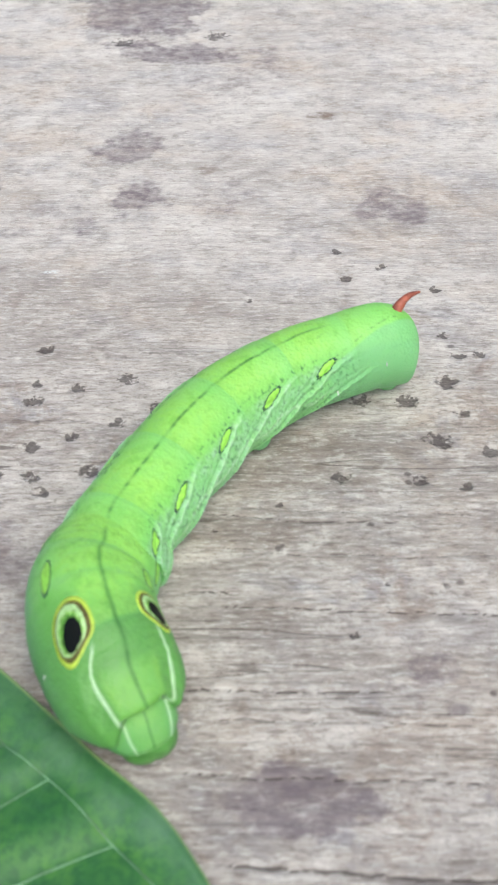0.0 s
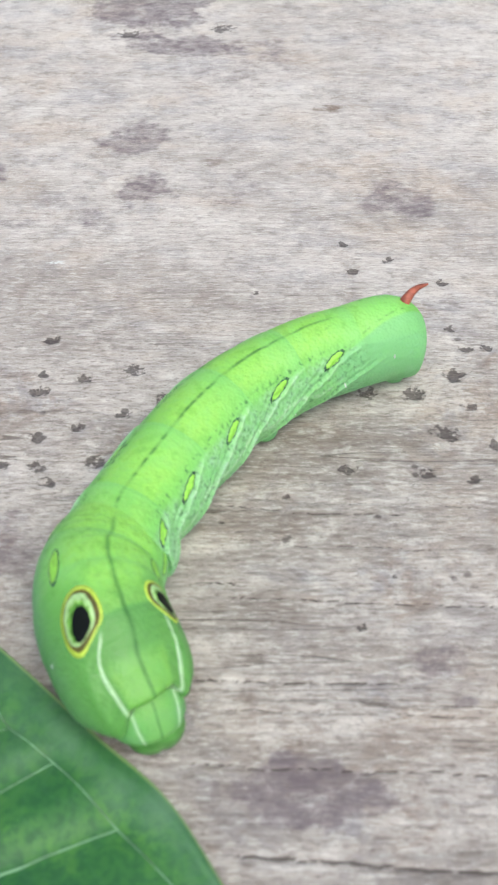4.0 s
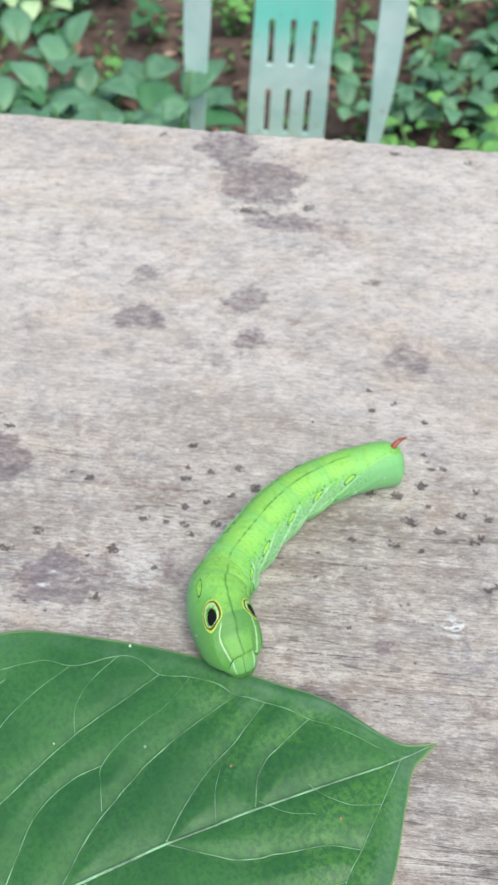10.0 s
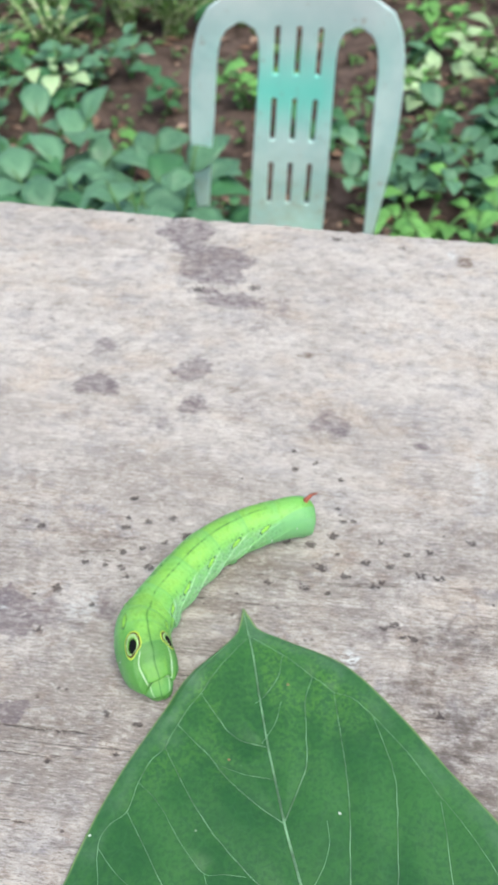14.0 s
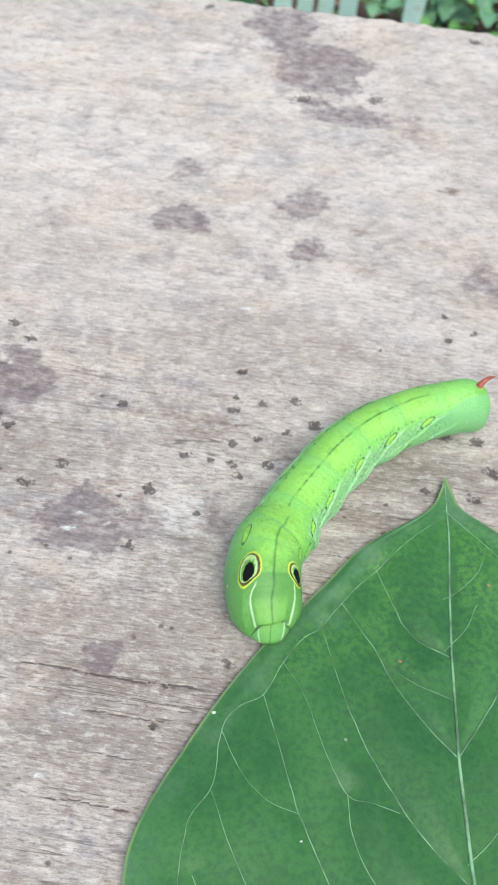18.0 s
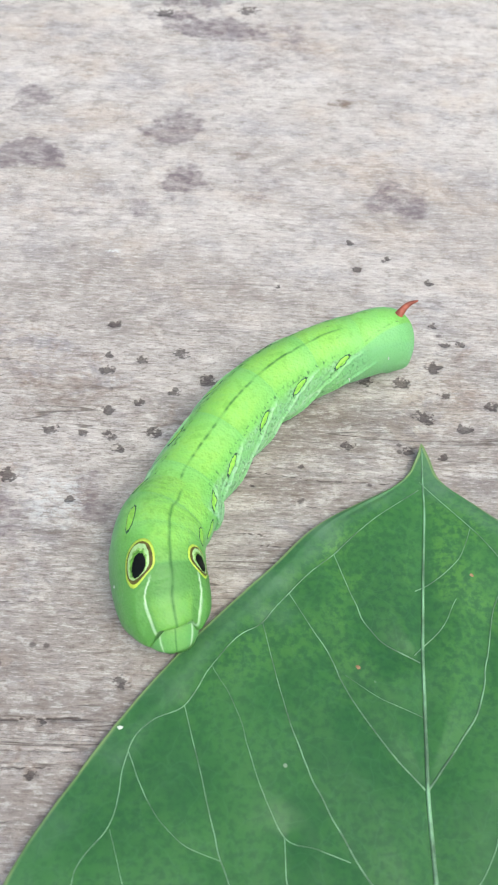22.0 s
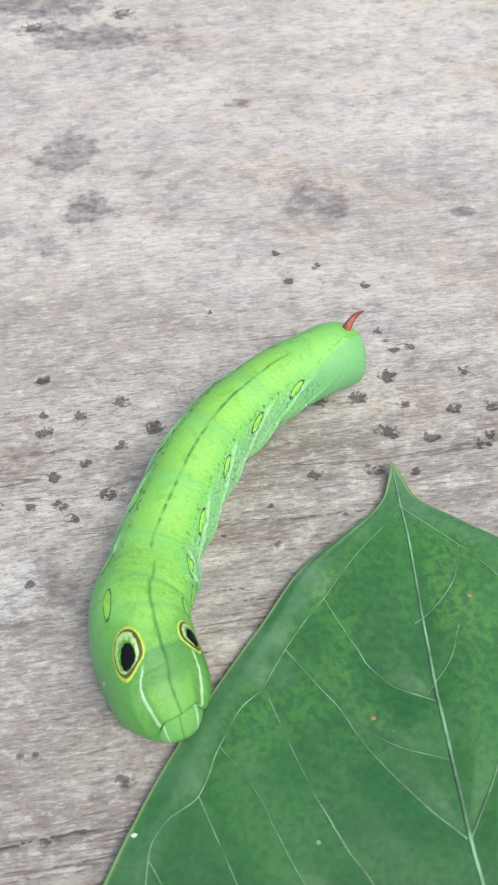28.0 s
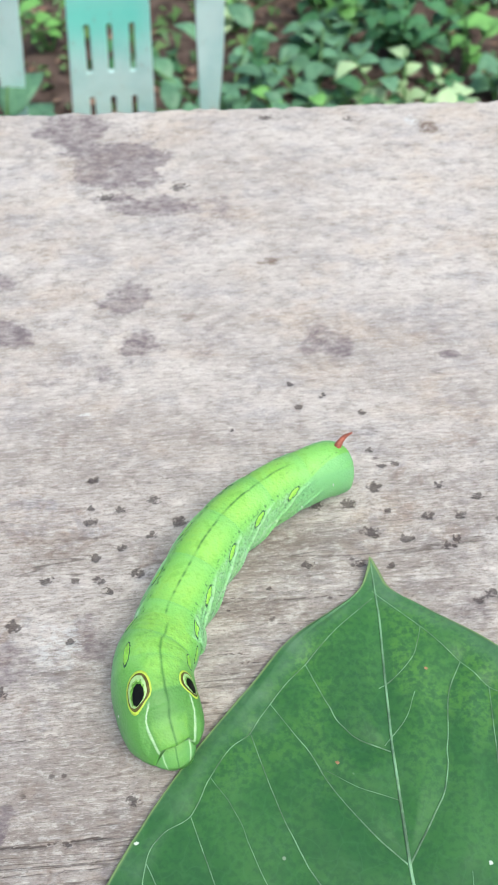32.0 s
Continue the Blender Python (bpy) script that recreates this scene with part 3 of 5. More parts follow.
# cracks along the grain: x from, x to, y, depth in millimetres
CRACKS = (-41, -12, -87.5, 0.9, -30, -9, -74, 0.7, -44, -31, -79.5, 0.6, 14, 44, -54.5, 0.8, 9, 20, -25, 0.7, 15, 49, -14, 0.5, 18, 30, -37, 0.6,
          -40, -3, -53.3, 0.9, -26, -11, -37, 0.5, -9, -2, -26, 0.7, -70, -46, -64, 0.6, 28, 60, -66, 0.5, -60, -38, 38, 0.35, 50, 78, -12, 0.35,
          -27, -7, -59.8, 0.7, -35, -25, -47.4, 0.6, -25, -11, -66.2, 0.6, -11, -1, -51.2, 0.5, -28, -14, -73, 0.5)


CRACKS_BESIDE = (11, 40, -15.2, 0.6, 12, 42, -20.1, 0.55, 12, 50, -27.5, 0.65, 9, 35, -36.8, 0.75, 12, 45, -40.4, 0.55, 9, 44, -45.7, 0.7, 40, 66, -33, 0.45, 48, 80, -44, 0.5, 46, 70, -52, 0.5)


CRACKS_NEAR = (-39, -27, -86.5, 0.5, -33, -13, -88.6, 0.6, -38, -25, -91.2, 0.45, -37, -20, -95, 0.5, -35, -21, -99, 0.5, -30, -13, -71.9, 0.5, -28, -4, -57.6, 0.5, -28, -17, -47, 0.4, -53, -41, -36, 0.4, -42, -30, -78, 0.45, -42, -28, -69, 0.45, -15, 7, -6, 0.4, -22, -9, -36.5, 0.4, 52, 74, 3, 0.35)


def rows_of(flat, n):
    return np.asarray(flat, float).reshape(-1, n)


def build_table():
    xs = np.r_[np.linspace(-0.42, -0.075, 110, endpoint=False), np.linspace(-0.075, 0.122, 450)]
    vs = np.r_[np.linspace(0, 0.34, 50, endpoint=False), np.linspace(0.34, 0.74, 560, endpoint=False), np.linspace(0.74, 1, 190)]
    x, v = np.meshgrid(xs, vs)
    mm = 1000 * x
    far = 0.1458 - 0.05 * x + 0.0022 * (octaves(x * 60, 0 * x, 5) - 0.5) + 0.0016 * (field(x * 420, 0 * x, 8) - 0.5)
    y = -0.24 + (far + 0.24) * v
    x = x + np.clip((x - 0.10) / 0.022, 0, 1) * (0.0022 * (octaves(y * 60, 0 * y, 6) - 0.5) + 0.0014 * (field(y * 400, 0 * y, 4) - 0.5))
    mx, my = 1000 * x, 1000 * y
    wob = 0.7 * (field(mx * 0.5, my * 0.9, 2) - 0.5) + 0.5 * (field(mx * 1.6, my * 1.6, 3) - 0.5)
    pit = np.zeros_like(x)
    rim = np.zeros_like(x)
    for px, py, pr in np.vstack([rows_of(g, 3) for g in (PITS_WEST, PITS_HEAD, PITS_TAIL, PITS_EAST)]):
        near = (abs(mx - px) < 4) & (abs(my - py) < 4)
        d = np.hypot((mx[near] - px) * 0.88, (my[near] - py) * 1.12) / (pr * 0.92) + wob[near] * 0.95
        pit[near] = np.maximum(pit[near], np.clip(1.75 - d, 0, 1.3) / 1.3 * (0.85 + 0.25 * field(px, py, 1)))
        rim[near] = np.maximum(rim[near], np.exp(-((d - 1.25) / 0.25) ** 2))
    marks = {}
    for key, groups in (("stain", (STAINS_FAR, STAINS_NEAR)), ("brown", (BROWN_MARKS,)), ("pale", (PALE_MARKS,))):
        total = np.zeros_like(x)
        for px, py, pa, pb, power in np.vstack([rows_of(g, 5) for g in groups]):
            near = (abs(mx - px) < 2.2 * pa + 2) & (abs(my - py) < 2.2 * pb + 2)
            d = np.hypot((mx[near] - px) / pa, (my[near] - py) / pb)
            d += 1.1 * (octaves(mx[near] * 0.22, my[near] * 0.35, 11) - 0.5) + 0.5 * (octaves(mx[near] * 1.1, my[near] * 1.6, 12, 3) - 0.5)
            total[near] = np.maximum(total[near], power * np.clip((1.25 - d) / 0.6, 0, 1))
        marks[key] = total
    # the greyer, more weathered swathe across the middle and near side
    swathe = np.clip(1 - (my - 30 - 0.25 * mx) / 45, 0, 1) * np.clip((octaves(mx * 0.02, my * 0.06, 21) - 0.30) * 2.6, 0, 1)
    marks["worn"] = np.clip(0.25 + 0.75 * swathe, 0, 1) * soft(-my, -75, 10)
    # three darker brown patches along both sides of the caterpillar
    dark_beside = np.exp(-(((mx - 17) / 13) ** 2) - ((my + 24) / 17) ** 2) + 0.45 * np.exp(-(((mx + 9) / 8) ** 2) - ((my + 24) / 20) ** 2) + 0.5 * np.exp(-(((mx - 30) / 14) ** 2) - ((my + 3) / 6) ** 2)
    marks["worn"] = np.clip(marks["worn"] * 0.85 + 0.55 * np.minimum(dark_beside, 1) * (0.6 + 0.8 * octaves(mx * 0.06, my * 0.12, 26)), 0, 1)
    marks["near"] = soft(-my, -45, 5)
    # the rubbed, dirty part of the board towards its end
    marks["scuff"] = soft(mx, 44, 74) * soft(-my, 4, 22) * (0.5 + 0.9 * octaves(mx * 0.03, my * 0.06, 23)) + 0.35 * soft(-my, 30, 60) * octaves(mx * 0.03, my * 0.07, 24)
    crack = np.zeros_like(x)
    for a, b, cy, deep in np.vstack([rows_of(CRACKS, 4), rows_of(CRACKS_BESIDE, 4), rows_of(CRACKS_NEAR, 4)]):
        line = cy - 0.045 * (mx - (a + b) / 2) * (a > 8) + 1.4 * (octaves(mx * 0.11, 0 * mx + cy, 31) - 0.5) + 0.25 * (field(mx * 1.4, 0 * mx + cy, 33) - 0.5)
        ends = np.clip((mx - a) / 4, 0, 1) * np.clip((b - mx) / 4, 0, 1)
        wide = (0.06 if a > 8 and deep < 0.78 else 0.08) + (0.07 if a > 8 and deep < 0.78 else 0.13) * ends * field(mx * 0.6, 0 * mx + cy, 35)
        crack = np.maximum(crack, ends * deep * np.clip(1.5 - abs(my - line) / wide, 0, 1))
    z = 0.00012 * (octaves(mx * 0.07, my * 1.7, 41) - 0.5) * 2 + 0.0006 * (octaves(mx * 0.03, my * 0.05, 43) - 0.5)
    z += -0.00032 * pit + 0.00008 * rim - 0.00035 * crack
    z -= 0.0022 * np.clip(1 - np.minimum(far - y, 0.124 - x) / 0.0028, 0, 1) ** 2
    n, m = x.shape
    top = np.stack([x, y, z], -1).reshape(-1, 3)
    ring = np.r_[np.arange(m), np.arange(2, n + 1) * m - 1, (n - 1) * m + np.arange(m - 2, -1, -1), np.arange(n - 2, 0, -1) * m]
    levels = []
    faces = [grid_faces(n, m)]
    prev = ring
    for k, depth in enumerate((0.004, 0.009, 0.014, 0.018)):
        low = top[ring].copy()
        low[:, 2] = -depth
        jit = 0.0008 * (field(low[:, 0] * 300 + 50 * k, low[:, 1] * 300, 50 + k) - 0.5)
        low[:, 0] += jit
        low[:, 1] += jit
        base = len(top) + k * len(ring)
        cur = base + np.arange(len(ring))
        faces.append(np.stack([prev, cur, np.roll(cur, -1), np.roll(prev, -1)], -1))
        levels.append(low)
        prev = cur
    verts = np.vstack([top, *levels])
    nskirt = 4 * len(ring)
    faces = np.vstack(faces)
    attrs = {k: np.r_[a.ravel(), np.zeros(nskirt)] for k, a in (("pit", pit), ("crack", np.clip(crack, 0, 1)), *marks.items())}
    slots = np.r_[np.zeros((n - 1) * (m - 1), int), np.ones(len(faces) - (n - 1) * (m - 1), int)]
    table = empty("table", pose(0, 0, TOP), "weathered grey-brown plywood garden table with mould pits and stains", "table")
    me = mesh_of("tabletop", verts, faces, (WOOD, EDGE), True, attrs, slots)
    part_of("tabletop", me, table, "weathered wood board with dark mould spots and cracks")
    bm = box_bm(0.53, 0.37, 0.006, 0.001, (-0.149, -0.047, -0.0205))
    part("underside", bm, EDGE, table)
    for lx in (-0.38, 0.085):
        for ly in (-0.20, 0.105):
            part("leg", box_bm(0.045, 0.045, TOP - 0.0232 + 0.03, 0.003, (lx, ly, -(TOP + 0.0232 + 0.03) / 2)), EDGE, table)
    for ly in (-0.20, 0.105):
        part("apron", box_bm(0.42, 0.018, 0.07, 0.002, (-0.1475, ly, -0.0595)), EDGE, table)
    return table


build_table()


# ---------------------------------------------------------------- the caterpillar
# axis rows: x, y, half width, half height, height of the axis, in millimetres
ABDOMEN = ((36.95, 8.55, 3.0, 3.3, 5.1), (36.25, 8.25, 4.4, 5.0, 5.55), (34.85, 7.7, 4.85, 5.7, 5.9), (33.0, 7.0, 4.85, 5.8, 6.1), (29.4, 5.4, 4.8, 5.75, 6.05), (25.0, 3.35, 4.95, 5.8, 6.05), (20.3, 0.1, 5.2, 5.8, 6.0),
           (16.0, -3.5, 5.45, 5.7, 5.9), (12.35, -8.1, 5.6, 5.6, 5.8), (9.3, -13.0, 5.7, 5.5, 5.65), (6.8, -17.6, 5.65, 5.35, 5.45), (4.9, -21.3, 5.75, 5.3, 5.45), (4.3, -24.5, 5.85, 5.4, 5.6), (4.1, -26.7, 5.6, 5.2, 5.7), (4.3, -27.9, 3.9, 3.5, 5.7))
CHEST = ((4.6, -22.0, 4.6, 4.4, 5.4), (4.15, -23.4, 5.7, 5.35, 5.5), (3.4, -26.3, 6.35, 6.3, 5.6), (2.95, -29.3, 6.4, 7.0, 5.9), (3.45, -32.5, 6.45, 7.3, 6.5), (4.4, -35.3, 6.5, 7.2, 6.7), (5.6, -37.6, 6.45, 6.8, 6.4), (6.65, -39.4, 6.3, 6.2, 5.9), (7.5, -40.9, 5.9, 5.5, 5.3), (7.95, -41.7, 5.2, 4.8, 4.8), (8.1, -41.95, 3.9, 3.6, 4.4))
NECK = ((7.0, -39.6, 3.6, 3.9, 5.0), (7.6, -40.7, 3.8, 4.15, 4.7), (8.2, -41.8, 3.8, 4.1, 4.3), (8.7, -42.7, 3.65, 3.7, 3.9), (9.0, -43.3, 3.3, 3.1, 3.5), (9.15, -43.6, 2.4, 2.2, 3.1))
PIVOT = (5.0, -26.0)
SEGMENT = 9.3


def stripe_gap(s, b):
    """How far a point of the flank lies before or behind the oblique stripe of its segment, in millimetres."""
    return (s - 12.2 - 0.24 * (b - 57) + SEGMENT / 2) % SEGMENT - SEGMENT / 2


class Skin:
    """A soft tube over an axis: place of the point at a run s (mm) and an angle from the middle of the back."""

    def __init__(self, rows, n, folds, depth=0.03, belly=0.88, roll=((0, 0), (1, 0)), stripes=0.0, slant=0.0, lip=0.0, start=0.0):
        p = np.asarray(rows, float)
        self.s, line = smooth_line(p[:, [0, 1, 4, 2, 3]], n)
        self.s = self.s - start
        self.axis, self.r, self.h = line[:, :3], np.maximum(line[:, 3], 0.4), np.maximum(line[:, 4], 0.4)
        self.belly, self.roll, self.stripes, self.slant, self.lip = belly, np.asarray(roll, float), stripes, slant, lip
        crease = sum(np.exp(-((self.s - f) / 0.45) ** 2) for f in folds) if len(folds) else 0
        small = 0.0016 * np.sin(self.s * 2 * np.pi / 1.16)
        plates = sum(soft(self.s - f, -0.5, 0.5) * np.exp(-np.maximum(self.s - f, 0) / 2.2) for f in folds) if len(folds) else 0
        self.swell = 1 - depth * crease + depth * plates + small
        t = np.gradient(self.axis, axis=0)
        self.t = t / np.linalg.norm(t, axis=1)[:, None]
        side = np.cross(self.t, (0, 0, 1.0))
        self.side = side / np.linalg.norm(side, axis=1)[:, None]
        self.up = np.cross(self.side, self.t)

    def at(self, s, a, lift=0.0):
        """s and a may be arrays; a in degrees, positive to the right of the way from tail to head."""
        s, a = np.broadcast_arrays(np.asarray(s, float), np.asarray(a, float))
        pick = lambda col: np.stack([np.interp(s, self.s, c) for c in col.T], -1)
        b = abs(a)
        if self.stripes:
            q = stripe_gap(s, b) + 1.8 * (octaves(s * 0.9, a * 0.06, 61) - 0.5)
            flank = soft(b, 44, 58) * soft(130 - b, 0, 18) * soft(s, 4, 9)
            u = ((s - 7.7) % SEGMENT) / SEGMENT
            lift = lift + self.stripes * flank * (0.24 * np.exp(-((q + 2.5) / 0.75) ** 2) - 0.14 * np.exp(-((q + 1.2) / 0.5) ** 2) - 0.12 * np.exp(-((q - 1.1) / 0.5) ** 2))
            lift = lift + self.stripes * 0.45 * np.exp(-(((b - 98) / 16) ** 2)) * soft(s, 8, 16) * np.sin(np.pi * u) ** 1.5
        lift = np.asarray(lift, float)[..., None]
        g = np.radians(a + np.interp(s, self.roll[:, 0], self.roll[:, 1]))
        k = np.interp(s, self.s, self.swell)[..., None]
        w, h = np.interp(s, self.s, self.r)[..., None] * k + lift, np.interp(s, self.s, self.h)[..., None] * k + lift
        ca, sa = np.cos(g)[..., None], np.sin(g)[..., None]
        low = np.where(ca < 0, ca * self.belly, ca)
        v = pick(self.axis) + w * sa * pick(self.side) + h * low * pick(self.up)
        v = v - self.slant * pick(self.t) * (1 - ca) / 2 * soft(6 - s, 0, 6)[..., None]
        if self.lip:  # the front edge is drawn back over the middle of the back
            v = v - self.lip * pick(self.t) * (soft(np.cos(np.radians(a)), 0.60, 0.90) * soft(s, 13.5, 20.5))[..., None]
        v[..., 2] = np.maximum(v[..., 2], 0.12)
        return v

    def mesh(self, name, mat, sides, attrs):
        a = np.linspace(-180, 180, sides, endpoint=False)
        s = self.s
        v = self.at(s[:, None], a[None, :]) / 1000
        faces = [*grid_faces(len(s), sides, True).tolist(), list(range(sides))[::-1], list(range((len(s) - 1) * sides, len(s) * sides))]
        return mesh_of(name, v.reshape(-1, 3), faces, mat, True, attrs(s[:, None] + 0 * a, a[None, :] + 0 * s[:, None]))

    def patch(self, name, s0, a0, long, short, zones, parent, lift=0.05, point=0.0, shift=(0, 0), ragged=0.0, label=""):
        """A marking that lies on the skin: long and short are its half axes as (along, across) in millimetres; zones are (reach 0..1, material) from the middle out."""
        edges = sorted({0.0, *[z for z, _ in zones], *np.linspace(0.15, 1, 9)})
        w = np.linspace(0, 2 * np.pi, 56, endpoint=False)
        r0 = np.interp(s0, self.s, self.r)
        e = np.array(edges)[:, None]
        shape = (1 + point * np.maximum(0, np.cos(w)) ** 4) * (1 + ragged * (np.sin(11 * w) * 0.6 + 0.8 * (field(3 * np.cos(w) + s0, 3 * np.sin(w) + a0, 97) - 0.5)))
        uu, vv = e * np.cos(w) * shape + shift[0], e * np.sin(w) * shape + shift[1]
        p, q = uu * long[0] + vv * short[0], uu * long[1] + vv * short[1]
        up = lift * np.clip((1.04 - e) * 6, 0, 1) + 0 * p
        v = self.at(s0 + p, a0 + np.degrees(q / r0), 0.012 + up) / 1000
        rim = self.at(s0 + p[-1:], a0 + np.degrees(q[-1:] / r0), -0.12) / 1000
        v = np.vstack([v, rim])
        slot = []
        for k in range(len(edges)):
            mid = (edges[k] + (edges[k + 1] if k + 1 < len(edges) else edges[k])) / 2
            slot += [next((i for i, (reach, _) in enumerate(zones) if mid <= reach + 1e-6), len(zones) - 1)] * len(w)
        me = mesh_of(name, v.reshape(-1, 3), grid_faces(len(edges) + 1, len(w), True), [m for _, m in zones], True, None, slot)
        return part_of(name, me, parent, label)


def build_caterpillar():
    thing = empty("caterpillar", pose(0, 0, TOP), "plump lime green hawkmoth caterpillar with false eyespots, on a wooden board", "caterpillar")
    body = Skin(ABDOMEN, 520, 7.7 + SEGMENT * np.arange(5), 0.007, belly=1.0, stripes=1.0, slant=3.4)

    def body_marks(s, a):
        b = abs(a)
        n1, n2 = octaves(s * 0.9, a * 0.06, 61), octaves(s * 2.6, a * 0.22, 63)
        u = ((s - 7.7) % SEGMENT) / SEGMENT
        q = stripe_gap(s, b) + 1.8 * (n1 - 0.5)
        wave = 2.0 * (field(s * 0.8, 0 * s, 65) - 0.5)
        broken = 0.35 + 0.65 * soft(np.sin(np.pi * u), 0.2, 0.6) * soft(field(s * 1.3, 0 * s, 66), 0.12, 0.42)
        line = 0.9 * soft(2.5 - abs(a + wave * 0.7), 0, 1.5) * broken * soft(s, 9, 13)
        dots = soft(field(s * 3.4, a * 0.36, 67), 0.60, 0.76)
        low = 44 + 4 * (field(s * 0.3, 0 * s, 69) - 0.5)
        flank = soft(b, 46, 56) * soft(135 - b, 0, 14) * soft(s, 5, 10)
        rear = soft(-(s - 12.2 - 0.24 * (b - 57)) - 0.6, 0, 1.2)  # the smooth end behind the horn's stripe
        rows_ = soft(5.5 - abs(b - low), 0, 4) * soft(s, 9, 12)
        rib = np.exp(-((q + 2.5) / 0.42) ** 2)
        under = np.exp(-((q + 1.3) / 0.45) ** 2)
        hem = soft(4.0 - abs(b - 90 + 5 * np.sin(2 * np.pi * u) - 3 * wave), 0, 3.0) * soft(s, 9, 14)
        white = flank * (1 - rear * soft(13 - s, 0, 3)) * (0.34 * rib * (0.25 + 0.65 * soft(n2, 0.38, 0.58))) + 0.36 * hem * (0.4 + 0.6 * soft(n2, 0.38, 0.58))
        pale = flank * (0.14 + 0.34 * soft(n2, 0.40, 0.60) + 0.30 * rib) + 0.15 * soft(b, 36, 60)
        edge_line = np.exp(-((stripe_gap(s, b) - 0.45) / 0.26) ** 2) * soft(b, 8, 16) * soft(60 - b, 0, 8)
        speck = 0.85 * rows_ * dots + 0.60 * flank * dots * soft(0.55 - rib - 0.2, 0, 0.3) + 0.28 * flank * under * soft(n2, 0.42, 0.56) + 0.75 * edge_line * soft(field(s * 2.4, a * 0.3, 71), 0.35, 0.55) * soft(14 - s, 0, 2)
        yellow = soft(low + 6 - b, 0, 26) * soft(s, 3, 12) * (0.55 + 0.45 * soft(u, 0.05, 0.6))
        fresh = np.exp(-u / 0.22) * soft(s, 7.5, 8.5) * soft(95 - b, 0, 30)
        return {"side": np.clip(0.62 * soft(b, 44, 74) + 0.75 * rear * soft(13 - s, 0, 4) + 0.2 * soft(s, 46, 52), 0, 0.9), "chest": 0.12 * soft(u, 0.85, 1.0), "pale": np.clip(pale * (1 - 0.7 * rear), 0, 0.9), "white": np.clip(white, 0, 0.85),
                "speck": np.clip(speck * (1 - 0.6 * rear * soft(9 - s, 0, 3)), 0, 0.9), "line": np.clip(line, 0, 0.9), "band": np.clip(yellow * (1 - rear), 0, 1), "fresh": np.clip(0.55 * fresh, 0, 1)}

    part_of("abdomen", body.mesh("abdomen", SKIN, 200, body_marks), thing, "lime green segmented abdomen with a dark back line and pale oblique stripes")
    for k, s0 in enumerate((12.2, 21.2, 30.7, 40.1, 48.9)):
        for sign in (-1, 1):
            body.patch("side_oval", s0, sign * 57, (1.75, 0.62 * sign), (-0.20, 0.50 * sign), ((0.80, OVAL_FILL), (1.0, OVAL_RIM)), thing, 0.035, 0.10, ragged=0.10, label="yellow-green side oval with a thin dark rim")
    for s0, b0 in ((4.2, 78), (10.6, 98), (19.6, 100), (29.0, 100), (38.3, 100)):
        for sign in (-1, 1):
            body.patch("spiracle", s0, sign * b0, (0.10, 0), (0, 0.26), ((1.0, SPECK),), thing, 0.05)
    # prolegs under the middle and the clasper under the tail
    for s0 in (22.0, 31.0, 40.3, 47.6, 2.6):
        for sign in (-1, 1):
            wide, r0, low = (1.3, 1.9, 2.0) if s0 < 10 else (2.5, 1.7, 1.2)
            mid = body.at(s0, 180) * (1, 1, 0)
            out = body.at(s0, sign * 90) - body.at(s0, 0)
            out = out * (1, 1, 0) / np.hypot(out[0], out[1])
            foot = mid + wide * out
            pts = [(*(foot - 0.5 * out + (0, 0, 4.0)), r0), (*(foot - 0.15 * out + (0, 0, low + 0.9)), r0 * 1.02), (*(foot + (0, 0, low * 0.8)), r0 * 0.95), (*(foot + (0, 0, 0.25)), r0 * 0.7)]
            me = tube_mesh("proleg", np.array(pts) / 1000, SKIN, 16, 12)
            me.attributes.new("side", "FLOAT", "POINT").data.foreach_set("value", np.full(len(me.vertices), 0.9, np.float32))
            part_of("proleg", me, thing)
    root = body.at(1.5, 4)
    horn = (root + (-0.5, -0.3, -0.9), root + (0.1, 0.1, 0.1), root + (0.8, 0.75, 0.75), root + (1.7, 1.45, 1.0), root + (2.9, 2.0, 1.05))
    part_of("horn", tube_mesh("horn", np.array([(*p, r) for p, r in zip(horn, (0.80, 0.66, 0.50, 0.36, 0.13))]) / 1000, HORN, 14, 28), thing, "reddish brown curved tail horn")

    # swollen thorax with the false eyes, and the small retracted head in front of it, turn together
    chest = Skin(CHEST, 320, (5.0, 9.8, 14.2), 0.010, roll=((0, -5), (5, -13), (11, -17), (15.5, -13), (19.5, -8)), lip=2.9, start=1.22)

    def chest_marks(s, a):
        b = abs(a)
        wave = 1.6 * (field(s * 0.8, 0 * s, 75) - 0.5)
        line = (0.70 + 0.2 * soft(s, 10, 15)) * soft(2.5 - abs(a + wave), 0, 1.6) * soft(s, 1.0, 3)
        edge_at = np.where(a > 0, 24 + 11 * soft(s, 14.5, 19.5), 35 + 7 * soft(s, 14.5, 19.5))
        white = 0.9 * soft(1.9 - abs(b - edge_at - 0.6 * wave), 0, 1.5) * soft(s, 15.2, 16.6) * soft(21.0 - s, 0, 0.4)
        white += 0.6 * soft(0.3 - abs(s - 20.8), 0, 0.25) * soft(b, 16, 22) * soft(edge_at + 2 - b, 0, 3)
        plate = soft(s, 14.2, 14.5) * soft(edge_at - b, 0, 3)
        brow = soft(s, 9.6, 11.2) * soft(14.6 - s, 0, 0.8) * soft(32 - b, 0, 14)
        collar = soft(12.5 - s, 0, 4) * soft(52 - b, 0, 22)
